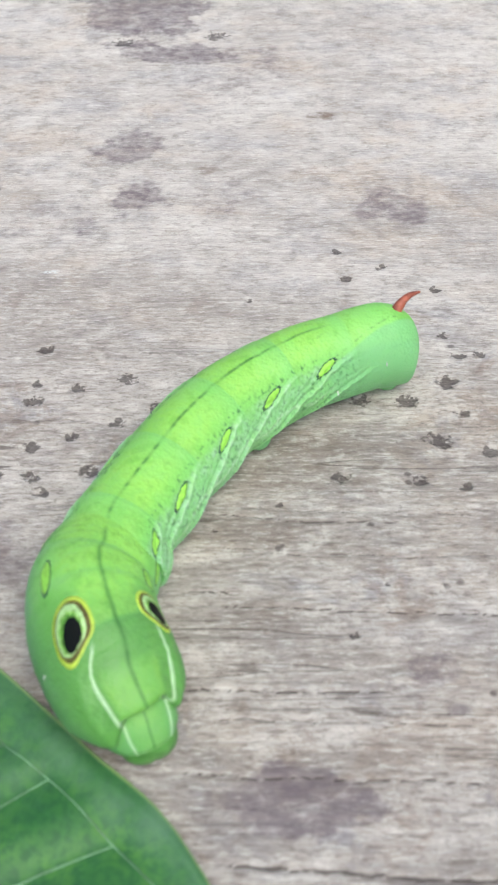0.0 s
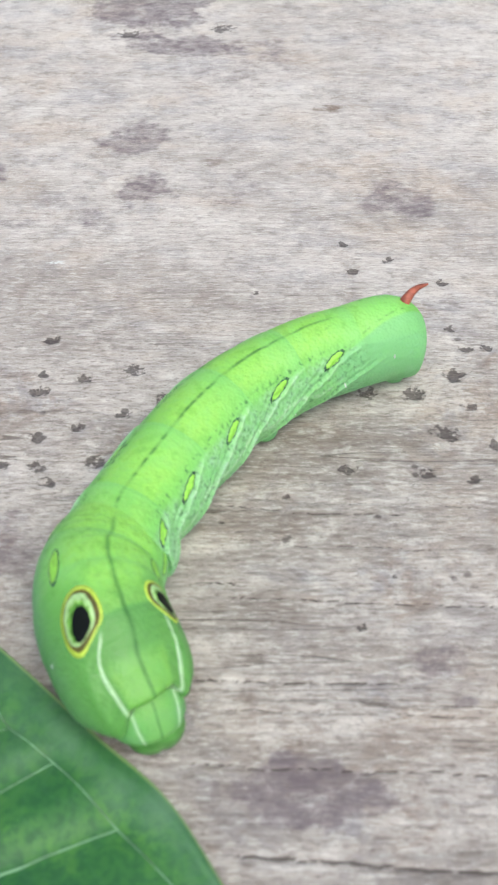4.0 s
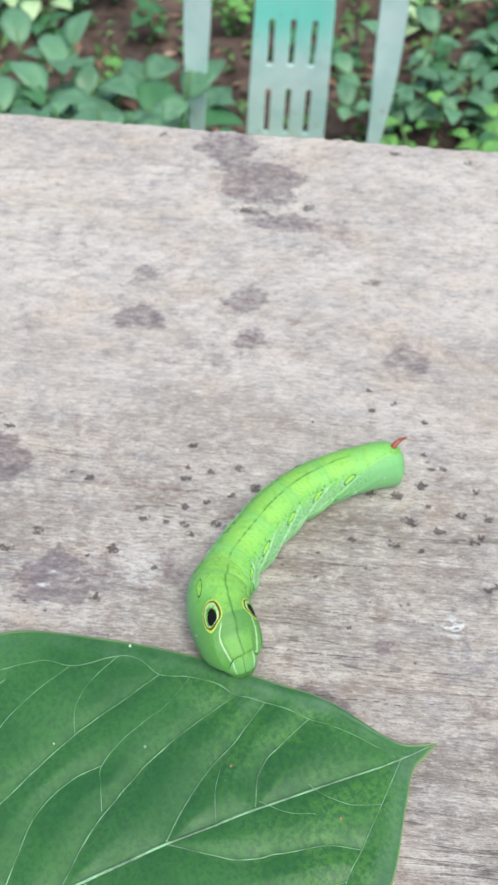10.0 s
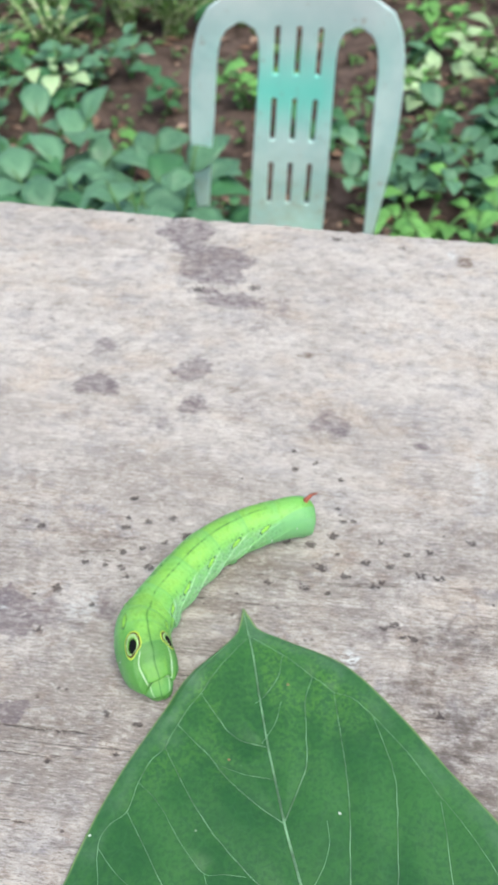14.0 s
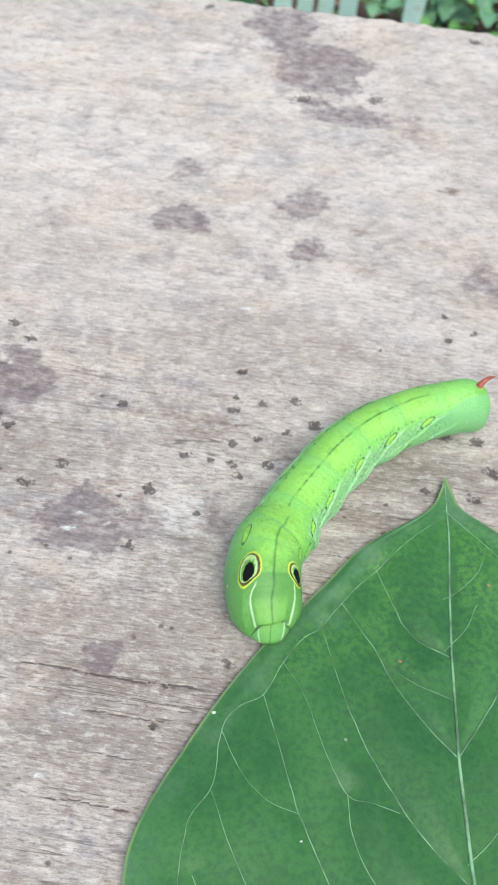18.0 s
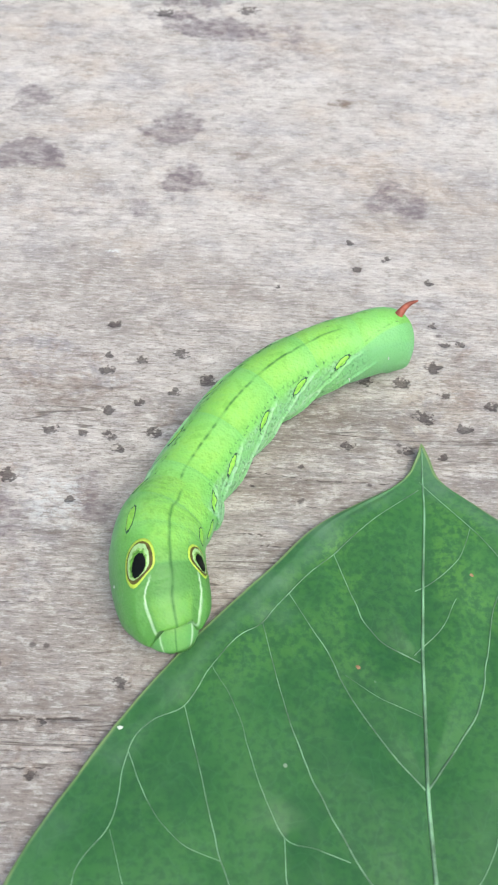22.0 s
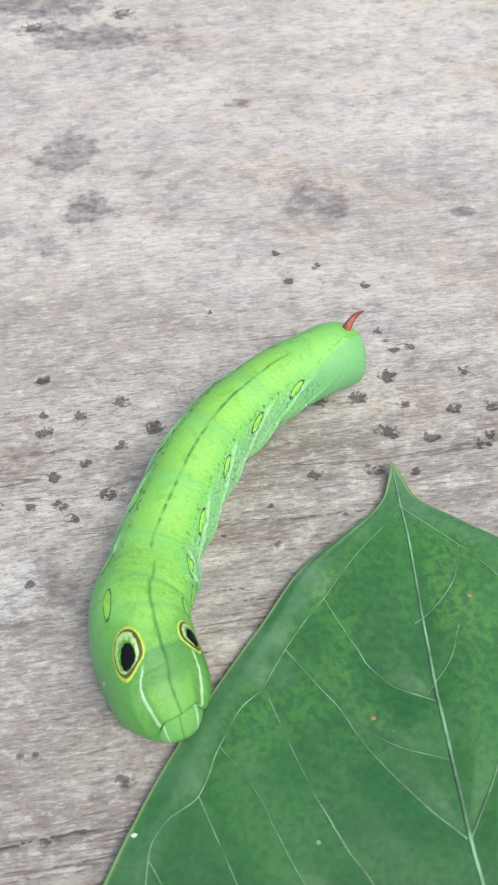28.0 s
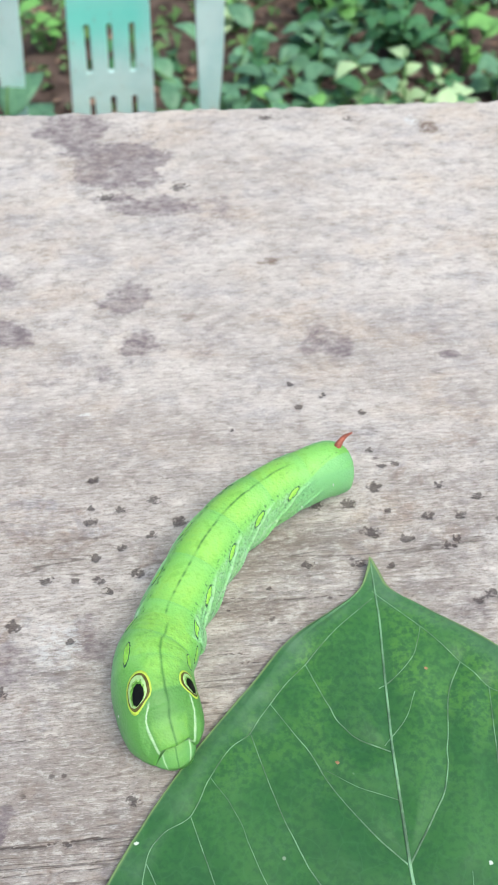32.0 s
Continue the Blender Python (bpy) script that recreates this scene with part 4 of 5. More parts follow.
        fresh = 0.6 * np.exp(-np.maximum(s - 5.0, 0) / 1.5) * soft(s, 4.8, 5.1) * soft(80 - b, 0, 20) + 0.55 * np.exp(-np.maximum(s - 14.2, 0) / 0.5) * soft(s, 14.1, 14.3) * soft(34 - b, 0, 6) + 0.4 * np.exp(-np.maximum(s - 9.8, 0) / 1.2) * soft(s, 9.6, 9.9) * soft(60 - b, 0, 20)
        mild = 0.3 * octaves(s * 0.35, a * 0.03, 77)
        lip = soft(s, 18.6, 20.0) * soft(34 - b, 0, 8)
        return {"side": np.clip(soft(b, 46, 90) * 0.75, 0, 1), "chest": np.clip(0.02 + 0.74 * soft(s, 9.5, 14.5) + 0.04 * plate - 0.28 * brow - 0.3 * lip + 0.3 * (mild - 0.15), 0, 1), "pale": 0.26 * soft(b, 55, 95), "white": np.clip(white, 0, 0.9),
                "speck": 0.14 * soft(field(s * 2.2, a * 0.2, 79), 0.66, 0.8), "line": np.clip(line, 0, 0.9), "band": np.clip(0.95 * collar + 0.85 * brow + 0.6 * lip + 0.4 * plate * soft(b, 18, 28), 0, 1), "fresh": np.clip(fresh, 0, 0.9)}

    me = chest.mesh("thorax", SKIN, 200, chest_marks)
    thorax = part_of("thorax", me, thing, "swollen green thorax drawn up like a snake's head")
    for sign in (1, -1):
        s0, a0, long, short = 13.8, 37.0 if sign > 0 else -42.0, (2.00, 0.80 * sign), (-0.30, 2.05 * sign)
        scaled = lambda k, m: (tuple(k * c for c in long), tuple(m * c for c in short))
        chest.patch("eyespot", s0, a0, long, short, ((0.87, BROWN_RING), (1.0, YELLOW_RING)), thorax, 0.04, 0.10, label="false eye ringed in yellow and brown")
        chest.patch("gleam", s0, a0, *scaled(0.79, 0.76), ((1.0, WHITE_RING),), thorax, 0.08, 0.06, (-0.03, 0.10), 0.02, "pale green ring of the false eye")
        chest.patch("iris", s0, a0, *scaled(0.68, 0.64), ((0.8, IRIS), (1.0, IRIS_RIM)), thorax, 0.11, 0.05, (0.06, 0.08), 0.10, "mottled green false iris")
        chest.patch("pupil", s0, a0, *scaled(0.58, 0.50), ((1.0, PUPIL),), thorax, 0.14, 0.10, (0.20, -0.02), 0.04, "black false pupil")
        chest.patch("side_oval", 9.0, sign * 49, (1.6, 0.30 * sign), (-0.15, 0.62 * sign), ((0.84, OVAL_FILL), (1.0, OVAL_RIM)), thorax, 0.035, 0.1, ragged=0.06, label="light green oval with a thin dark rim")
        chest.patch("side_oval", 3.2, sign * 66, (1.6, 0.30 * sign), (-0.15, 0.50 * sign), ((0.84, OVAL_FILL), (1.0, OVAL_RIM)), thorax, 0.035, 0.1, ragged=0.06, label="light green oval with a thin dark rim")
        chest.patch("spiracle", 14.6, sign * 82, (0.16, 0), (0, 0.20), ((1.0, SPECK),), thorax, 0.05)
    neck = Skin(NECK, 90, (), 0.0, roll=((0, -5), (1, -5)))

    def neck_marks(s, a):
        b = abs(a)
        return {"side": soft(b, 60, 110) * 0.6, "chest": 0.50 + 0 * b, "pale": 0.08 + 0 * b, "white": 0.8 * soft(3.4 - abs(b - np.where(a > 0, 33, 40)), 0, 2.2), "speck": 0 * b, "line": 0.75 * soft(3.2 - b, 0, 2), "band": 0.5 * soft(28 - b, 0, 16), "fresh": 0.5 * soft(b, 24, 34) + 0.4 * soft(s, 3.4, 4.2)}

    ring = part_of("neck_ring", neck.mesh("neck_ring", SKIN, 120, neck_marks), thorax)
    bm = bmesh.new()
    bmesh.ops.create_uvsphere(bm, u_segments=56, v_segments=36, radius=1)
    c, d = math.cos(radians(24)), math.sin(radians(24))
    for vert in bm.verts:
        x, y, z = vert.co
        x = math.copysign(abs(x) ** 0.85, x)
        cleft = 1 - 0.07 * math.exp(-((x / 0.07) ** 2))
        x, y = x * 0.00285, y * 0.0021 * cleft
        vert.co = (0.00930 + c * x - d * y, -0.0432 + d * x + c * y, 0.0027 + z * 0.0027 * cleft)
    head = part("head", bm, CAPSULE, thorax, "small smooth green head tucked under the thorax")
    return thorax, ring, head


THORAX, NECK_RING, HEAD = build_caterpillar()


# ---------------------------------------------------------------- the large leaf that is moved over the board
LEAF_LEFT = ((0, 0), (-1.2, -3.2), (-4.4, -7.4), (-15.9, -14.6), (-22.4, -21.4), (-29.8, -29.1), (-36.8, -37.1), (-42.7, -45.2), (-50.2, -57.1), (-53.3, -63.6), (-54.6, -70.5), (-53.2, -79.3), (-50, -88), (-44.7, -97.7), (-33, -110), (-16, -121), (-2, -126))
LEAF_RIGHT = ((0, 0), (1.2, -3.2), (2.6, -6.4), (7.7, -10.7), (16.9, -18), (21.5, -23.8), (28.2, -36.9), (33.5, -50), (38.7, -62.3), (42, -74), (42.5, -86), (38, -99), (28, -111), (14, -121), (-2, -126))


def margin(points):
    line = smooth_line([(x, y, 0) for x, y in points], 400)[1]
    return np.stack([line[:, 0], -np.maximum.accumulate(-line[:, 1])], 1)


MARGIN_LEFT, MARGIN_RIGHT = margin(LEAF_LEFT), margin(LEAF_RIGHT)


def leaf_edges(y):
    left, right = MARGIN_LEFT, MARGIN_RIGHT
    return np.interp(-y, -left[:, 1], left[:, 0]), np.interp(-y, -right[:, 1], right[:, 0])


def leaf_mid(y):
    return np.interp(-y, (0, 12, 22, 35, 53, 69, 92, 126), (0, -0.4, -1.4, -2.5, -3.3, -3.1, -2.4, -2.0))


# veins as runs of x, y from the midrib outwards
VEINS_LEFT = (((-2.9, -35.4), (-8.6, -32), (-11.3, -27), (-14, -19.5)), ((-3.6, -52), (-8, -47), (-12.1, -41), (-15.5, -34), (-20.4, -25.8)),
              ((-3.7, -71), (-11.2, -62.6), (-18.3, -49.5), (-21.6, -40), (-24, -30.3)), ((-3.4, -83), (-13.8, -74.7), (-17.8, -70.6), (-20.5, -64.6), (-21.1, -58.1)),
              ((-2.8, -97), (-16.3, -87.5), (-22.6, -74.6), (-28.6, -61), (-31, -52.5), (-34, -42.2)), ((-2.2, -115), (-18, -105), (-30, -94), (-39, -82), (-44.5, -70)))
VEINS_RIGHT = (((-3.5, -52.4), (1, -46.5), (4, -42), (6.2, -34.8), (8, -27), (11.2, -21.5)), ((-3, -84), (0, -79.9), (4.1, -72.8), (10.5, -52.3), (12.9, -39.6), (14.8, -26.3)),
               ((-2.6, -98), (8, -82), (14, -72), (19.9, -54.6), (21.8, -46.6), (21.5, -34)), ((-2.4, -108), (12, -95), (22, -82), (27.1, -64.3), (29, -55.3)), ((-2.2, -116), (14, -107), (27, -95), (33.5, -78)))
VEINLETS = (((-13.2, -60.7), (-17.4, -59.4), (-21.1, -58.1), (-24.1, -52.4), (-27.2, -43), (-30.7, -37)), ((-16.3, -87.5), (-28.8, -80.1), (-33, -76.8), (-37.9, -68.6), (-42, -58)),
            ((-40.6, -48.5), (-37.5, -55), (-33.5, -59.2), (-28.6, -61)), ((-2.8, -24.9), (0, -23.3), (3.7, -19.8), (5.9, -14.8)), ((-3.6, -34.4), (0.2, -30.5), (2.7, -26.2)), ((-3.7, -68), (1.1, -63.7), (4.3, -58.9), (5.2, -54)), ((-2.6, -43), (-8, -41), (-13, -37.5)))
LOOP_LEFT = ((-1, -8.2), (-8, -13.8), (-14, -19.5), (-20.4, -25.8), (-24, -30.3), (-27.5, -32.8), (-30.7, -37), (-34, -42.2), (-38.2, -44.6), (-40.6, -48.3), (-42, -57), (-45.5, -63), (-46.5, -73), (-44, -84), (-38, -96), (-28, -108))
LOOP_RIGHT = ((-0.7, -6.8), (5.9, -14.8), (11.2, -21.5), (14.8, -26.3), (18.3, -29), (21.5, -34), (26, -44), (29.2, -54), (33, -66), (35, -80), (32, -95), (24, -107))


def run_of(points, n):
    _, line = smooth_line([(x, y, 0) for x, y in points], n)
    line = line[:, :2].copy()
    wob = 0.35 * np.sin(np.pi * np.linspace(0, 1, n))
    line[:, 0] += wob * (field(line[:, 1] * 0.45, line[:, 0] * 0.2, 87) - 0.5)
    return line


def joined(runs, n):
    return np.vstack([run_of(r, n) for r in runs])


FURROWS = np.vstack([joined((*VEINS_LEFT, *VEINS_RIGHT), 120), np.stack([leaf_mid(np.linspace(-3, -125, 200)), np.linspace(-3, -125, 200)], 1)])


FINE_FURROWS = joined((*VEINLETS, LOOP_LEFT, LOOP_RIGHT), 110)


def furrow_gap(x, y, runs=FURROWS):
    """Distance to the nearest vein, in millimetres."""
    flat = np.stack([x.ravel(), y.ravel()], 1)
    out = np.empty(len(flat))
    for k in range(0, len(flat), 4000):
        f = flat[k:k + 4000]
        d = (f**2).sum(1)[:, None] + (runs**2).sum(1)[None] - 2 * f @ runs.T
        out[k:k + 4000] = np.sqrt(np.maximum(d.min(1), 0))
    return np.sqrt(out.reshape(x.shape) ** 2 + 0.5) - 0.7


def leaf_point(y, u):
    """u from -1 at the one margin over 0 at the midrib to 1 at the other; millimetres."""
    y, u = np.broadcast_arrays(np.asarray(y, float), np.asarray(u, float))
    lo, hi = leaf_edges(y)
    mid = leaf_mid(y)
    mid = np.clip(mid, lo, hi)
    x = np.where(u < 0, mid + u * (mid - lo), mid + u * (hi - mid))
    x = x + 0.5 * (octaves(y * 0.25, 0 * y + np.sign(u), 81) - 0.5) * abs(u) ** 6
    wave = 1.3 * (octaves(x * 0.03, y * 0.03, 83) - 0.4)
    lift = 0.8 + np.clip(wave, -0.4, 1.4) * soft(-y, 4, 25)
    gap = furrow_gap(x, y)
    fine = furrow_gap(x, y, FINE_FURROWS)
    puff = (1.08 * (1 - np.exp(-gap / 2.8)) + 0.14 * (1 - np.exp(-fine / 0.9))) * soft(-y, 3, 18) * (1 - 0.7 * soft(abs(u), 0.70, 1.0)) + 0.10 * soft(gap, 0.3, 2.0) * (octaves(x * 0.30, y * 0.30, 89) - 0.3)
    edge = 0.7 * soft(abs(u), 0.82, 1.0) * field(y * 0.10, 0 * y + np.sign(u), 85) - 0.4 * soft(abs(u), 0.9, 1.0) + 2.2 * soft(-y, 48, 80) * soft(-u, 0.55, 1.0)
    tip = 1.2 * soft(6 + y, 0, 6)
    return np.stack([x, y, 0.35 + np.maximum(0.1, lift + puff + edge) * soft(-y, -3, 6) + tip], -1)


def vein_mesh(name, line, r0, r1, over=0.06):
    """A slightly raised vein along rows of x, y on the blade."""
    x, y = line[:, 0], line[:, 1]
    lo, hi = leaf_edges(y)
    mid = np.clip(leaf_mid(y), lo, hi)
    u = np.clip(np.where(x < mid, (x - mid) / np.maximum(mid - lo, 0.01), (x - mid) / np.maximum(hi - mid, 0.01)), -0.95, 0.95)
    path = leaf_point(y, u)
    path[:, 2] += over
    return tube_mesh(name, np.c_[path, np.linspace(r0, r1, len(line))] / 1000, VEIN, 6, 2 * len(line), 0.6)


def build_leaf():
    thing = empty("leaf", pose(0, 0, 0), "large glossy dark green leaf with pale veins, on the board", "leaf")
    ys = -126 * np.linspace(0, 1, 300) ** 1.1
    us = np.sin(np.linspace(-1, 1, 221) * np.pi / 2 * 0.999) * 0.35 + np.linspace(-1, 1, 221) * 0.65
    us = us / us[-1]
    y, u = np.meshgrid(ys, us, indexing="ij")
    p = leaf_point(y, u)
    n, m = y.shape
    under = p - (0, 0, 0.28)
    v = np.vstack([p.reshape(-1, 3), under.reshape(-1, 3)]) / 1000
    f = grid_faces(n, m)
    ring = np.r_[np.arange(m), np.arange(2, n + 1) * m - 1, (n - 1) * m + np.arange(m - 2, -1, -1), np.arange(n - 2, 0, -1) * m]
    side = np.stack([ring, np.roll(ring, -1), np.roll(ring, -1) + n * m, ring + n * m], -1)
    faces = np.vstack([f[:, ::-1], f + n * m, side])
    x = p[..., 0]
    young = 0.85 * soft(48 + y, 0, 26) * soft(-y, 6, 14) * soft(abs(u), 0.02, 0.1) * soft(0.92 - abs(u), 0, 0.15) + 0.30
    lo, hi = leaf_edges(y)
    inset = np.minimum(x - lo, hi - x)
    bloom = 0.55 * soft(6.5 - inset, 0, 3.5) * (0.35 + 0.65 * soft(octaves(x * 0.06, y * 0.06, 91), 0.38, 0.62))
    for bx, by, br in ((-23, -28, 3.5), (16, -18, 3), (-49, -64, 2.5)):
        bloom = np.maximum(bloom, 0.30 * soft(br * 1.5 - np.hypot(x - bx, y - by) + 2.5 * (octaves(x * 0.4, y * 0.4, 93) - 0.5), 0, 3.5))
    rim = 0.85 * soft(0.55 - inset, 0, 0.35)
    attrs = {"young": np.tile(young.ravel(), 2), "bloom": np.tile(bloom.ravel(), 2), "rim": np.tile(rim.ravel(), 2)}
    part_of("blade", mesh_of("blade", v, faces, BIG_LEAF, True, attrs), thing)
    rib = np.linspace(-1, -125.5, 60)
    part_of("midrib", vein_mesh("midrib", np.stack([leaf_mid(rib), rib], 1), 0.13, 0.50), thing, "pale straight midrib")
    part_of("petiole", tube_mesh("petiole", np.array(((-2, -124, 1.6, 0.8), (-2, -134, 1.8, 0.9), (-1, -150, 1.7, 0.95), (1, -166, 1.3, 1.1))) / 1000, STEM, 10, 12), thing, "short green leaf stalk")
    for run in (*VEINS_LEFT, *VEINS_RIGHT):
        part_of("vein", vein_mesh("vein", run_of(run, 60), 0.14, 0.065, 0.06), thing)
    for run in VEINLETS:
        part_of("veinlet", vein_mesh("veinlet", run_of(run, 50), 0.075, 0.05, 0.06), thing)
    for run in (LOOP_LEFT, LOOP_RIGHT):
        part_of("marginal_vein", vein_mesh("marginal_vein", run_of(run, 120), 0.075, 0.06, 0.06), thing)
    for fy, fu, fr, mat, name in ((-36.5, -0.26, 0.35, BITE, "nibble_mark"), (-22.5, 0.30, 0.32, BITE, "nibble_mark"), (-84.5, 0.04, 0.8, BITE, "nibble_mark"), (-45.5, -0.975, 0.42, SPECK, "speck"), (-53, 0.30, 0.4, SPECK, "speck"), (-88, -0.42, 0.45, SPECK, "speck"), (-65, -0.5, 0.25, SPECK, "speck"), (-96, -0.8, 0.25, SPECK, "speck")):
        c = leaf_point(fy, fu)
        w = np.linspace(0, 2 * np.pi, 12, endpoint=False)
        rr = fr * (0.5 + 0.9 * field(np.cos(w) * 2 + fy, np.sin(w) * 2, 95))
        ringp = np.stack([c[0] + rr * np.cos(w), c[1] + 0.8 * rr * np.sin(w), 0 * w + c[2] + 0.02], 1)
        topp = np.stack([c[0] + 0.6 * rr * np.cos(w), c[1] + 0.48 * rr * np.sin(w), 0 * w + c[2] + 0.07], 1)
        me = mesh_of(name, np.vstack([ringp, topp]) / 1000, [*grid_faces(2, 12, True).tolist(), list(range(12, 24))], mat)
        part_of(name, me, thing)
    return thing


LEAF = build_leaf()


# ---------------------------------------------------------------- the plastic chair behind the table
def profile(rows, z):
    rows = np.asarray(rows, float)
    return np.interp(z, rows[:, 0], rows[:, 1])


OUTER = ((0.10, 0.106), (0.24, 0.118), (0.30, 0.124), (0.36, 0.1275), (0.43, 0.127), (0.475, 0.122), (0.50, 0.115), (0.52, 0.104), (0.536, 0.080), (0.545, 0.048), (0.548, 0.0))
SPLAT = ((0.10, 0.052), (0.24, 0.0495), (0.32, 0.0485), (0.40, 0.046), (0.462, 0.0445), (0.485, 0.0455), (0.497, 0.051), (0.5045, 0.064))
GAP = ((0.10, 0.098), (0.24, 0.105), (0.33, 0.101), (0.40, 0.096), (0.46, 0.0935), (0.485, 0.090), (0.497, 0.082), (0.5045, 0.069))


def back_panel():
    """The moulded back: one sheet with two tall openings and nine slots, bent round the sitter."""
    loops = []
    z = np.r_[np.linspace(0.10, 0.47, 12), 0.485, 0.50, 0.511, 0.52, 0.529, 0.536, 0.541, 0.545]
    right = [(profile(OUTER, q), q) for q in z]
    top = [(x, 0.548 - 0.003 * (x / 0.048) ** 2) for x in np.linspace(0.036, -0.036, 7)]
    loops.append(right + top + [(-x, q) for x, q in right[::-1]])
    zz = np.r_[np.linspace(0.145, 0.46, 11), 0.475, 0.488, 0.497, 0.502, 0.5045]
    for side in (-1, 1):
        a = [(side * profile(SPLAT, q), q) for q in zz]
        b = [(side * profile(GAP, q), q) for q in zz[::-1]]
        loops.append(a + b)
    for row, (lo, hi) in enumerate(((0.446, 0.501), (0.364, 0.418), (0.276, 0.334))):
        for col in (-1, 0, 1):
            c = 0.0247 * col
            w = 0.0031
            loops.append([(c - w, lo), (c + w, lo), (c + w, (lo + hi) / 2), (c + w, hi), (c - w, hi), (c - w, (lo + hi) / 2)])
    bm = bmesh.new()
    for loop in loops:
        vs = [bm.verts.new((x + 0.063 * (q - 0.37), 0, q)) for x, q in loop]
        for k in range(len(vs)):
            bm.edges.new((vs[k], vs[(k + 1) % len(vs)]))
    bmesh.ops.triangle_fill(bm, use_beauty=True, edges=bm.edges[:])
    bmesh.ops.subdivide_edges(bm, edges=[e for e in bm.edges if e.calc_length() > 0.03], cuts=2)
    bmesh.ops.triangulate(bm, faces=bm.faces[:])
    grown = bmesh.ops.extrude_face_region(bm, geom=bm.faces[:])
    bmesh.ops.translate(bm, verts=[v for v in grown["geom"] if isinstance(v, bmesh.types.BMVert)], vec=(0, 0.007, 0))
    for v in bm.verts:
        x, y, q = v.co
        flare = 0.010 * soft(abs(x), 0.09, 0.125)
        v.co.z = q + 0.085 * max(0.0, q - 0.25)
        v.co.y = y - 0.02 - 0.10 * (q - 0.24) - 0.9 * x * x + flare
    return bm


def build_chair():
    thing = empty("chair", pose(-0.055, 0.985, 0.0), "small faded aqua plastic chair with a slotted back, on soil", "chair")
    back = part("backrest", back_panel(), PLASTIC, thing, "moulded backrest with slots, paler where the colour has worn")
    bevel = back.modifiers.new("round", "BEVEL")
    bevel.width, bevel.segments, bevel.limit_method, bevel.angle_limit = 0.0012, 2, "ANGLE", radians(50)
    even = back.modifiers.new("even", "WEIGHTED_NORMAL")
    even.weight, even.keep_sharp = 80, False
    part("seat", box_bm(0.235, 0.16, 0.014, 0.005, (-0.016, 0.062, 0.115)), PLASTIC, thing)
    for lx in (-0.115, 0.083):
        for ly in (-0.02, 0.13):
            part_of("leg", tube_mesh("leg", ((lx, ly, 0.116, 0.013), (lx * 1.03, ly, 0.06, 0.012), (lx * 1.07, ly + (0.01 if ly > 0.1 else -0.01), -0.05, 0.010)), PLASTIC, 10, 8), thing)
    return thing


build_chair()


# ---------------------------------------------------------------- plants
def blade_mesh(name, long, wide, droop, fold, mat, taper=1.0, n=9, tip=1.6):
    """A leaf from its stalk end at the origin along +y: folded, drooping, pointed, with thickness."""
    t = np.linspace(0, 1, n)
    w = wide * np.sin(np.pi * t**taper) ** 0.8 * (1 - t**6 * 0.3) + 0.0015
    w *= 1 - 0.0 * t
    w[-1] = 0.0008
    us = np.linspace(-1, 1, 5)
    y = long * (t - 0.10 * droop * t**2)
    z = -droop * long * t**2 + 0.10 * long * np.sin(np.pi * t)
    v = np.stack([np.stack([us * 0.5 * w[i], np.full(5, y[i]), z[i] + abs(us) * 0.5 * w[i] * fold + 0.02 * wide * np.sin(9 * t[i] + 3 * us)], 1) for i in range(n)])
    low = v - (0, 0, 0.0012)
    f = grid_faces(n, 5)
    m = 5
    ring = np.r_[np.arange(m), np.arange(2, n + 1) * m - 1, (n - 1) * m + np.arange(m - 2, -1, -1), np.arange(n - 2, 0, -1) * m]
    side = np.stack([ring, np.roll(ring, -1), np.roll(ring, -1) + n * m, ring + n * m], -1)
    return mesh_of(name, np.vstack([v.reshape(-1, 3), low.reshape(-1, 3)]), np.vstack([f, f[:, ::-1] + n * m, side[:, ::-1]]), mat)


BLADES = {}


def blades(key, mat, long, wide, droop, fold, taper):
    if key not in BLADES:
        BLADES[key] = [blade_mesh("leaf", long * s, wide * s * r, d, fold, mat, taper) for s, r, d in ((1, 1, droop), (0.8, 1.1, droop * 1.4), (1.15, 0.9, droop * 0.6), (0.62, 1.0, droop))]
    return BLADES[key]


def plant(x, y, height, leaves, key, rng, label, stems=3, spread=0.07, scale=1.0, name="plant", category="plant", group=""):
    """A low leafy plant: stems from one root, leaves all along them."""
    thing = empty(name, pose(x, y, ground_z(x, y) - 0.005, 0, 0, rng.uniform(0, 360)), label, category, group)
    metal = BLADES[key]
    per = max(1, leaves // stems)
    for s in range(stems):
        turn = 2 * np.pi * (s + rng.uniform(-0.25, 0.25)) / stems
        lean = spread * rng.uniform(0.5, 1.3)
        high = height * rng.uniform(0.7, 1.1)
        pts = [(0, 0, 0, 0.004), (0.4 * lean * math.cos(turn), 0.4 * lean * math.sin(turn), 0.55 * high, 0.003), (lean * math.cos(turn), lean * math.sin(turn), high, 0.0015)]
        stem = part_of("stem", tube_mesh("stem", pts, STEM, 6, 8), thing)
        _, line = smooth_line(pts, 20)
        for k in range(per):
            q = 0.25 + 0.75 * (k + rng.uniform(0, 0.8)) / per
            at = line[min(19, int(q * 19))]
            az = 2.4 * k + rng.uniform(-0.5, 0.5) + turn
            m = pose(at[0], at[1], at[2], rng.uniform(-8, 38), rng.uniform(-14, 14), math.degrees(az)) @ Matrix.Scale(scale * rng.uniform(0.75, 1.2), 4)
            part_of("leaf", metal[rng.randint(len(metal))], thing, m=m)
    return thing


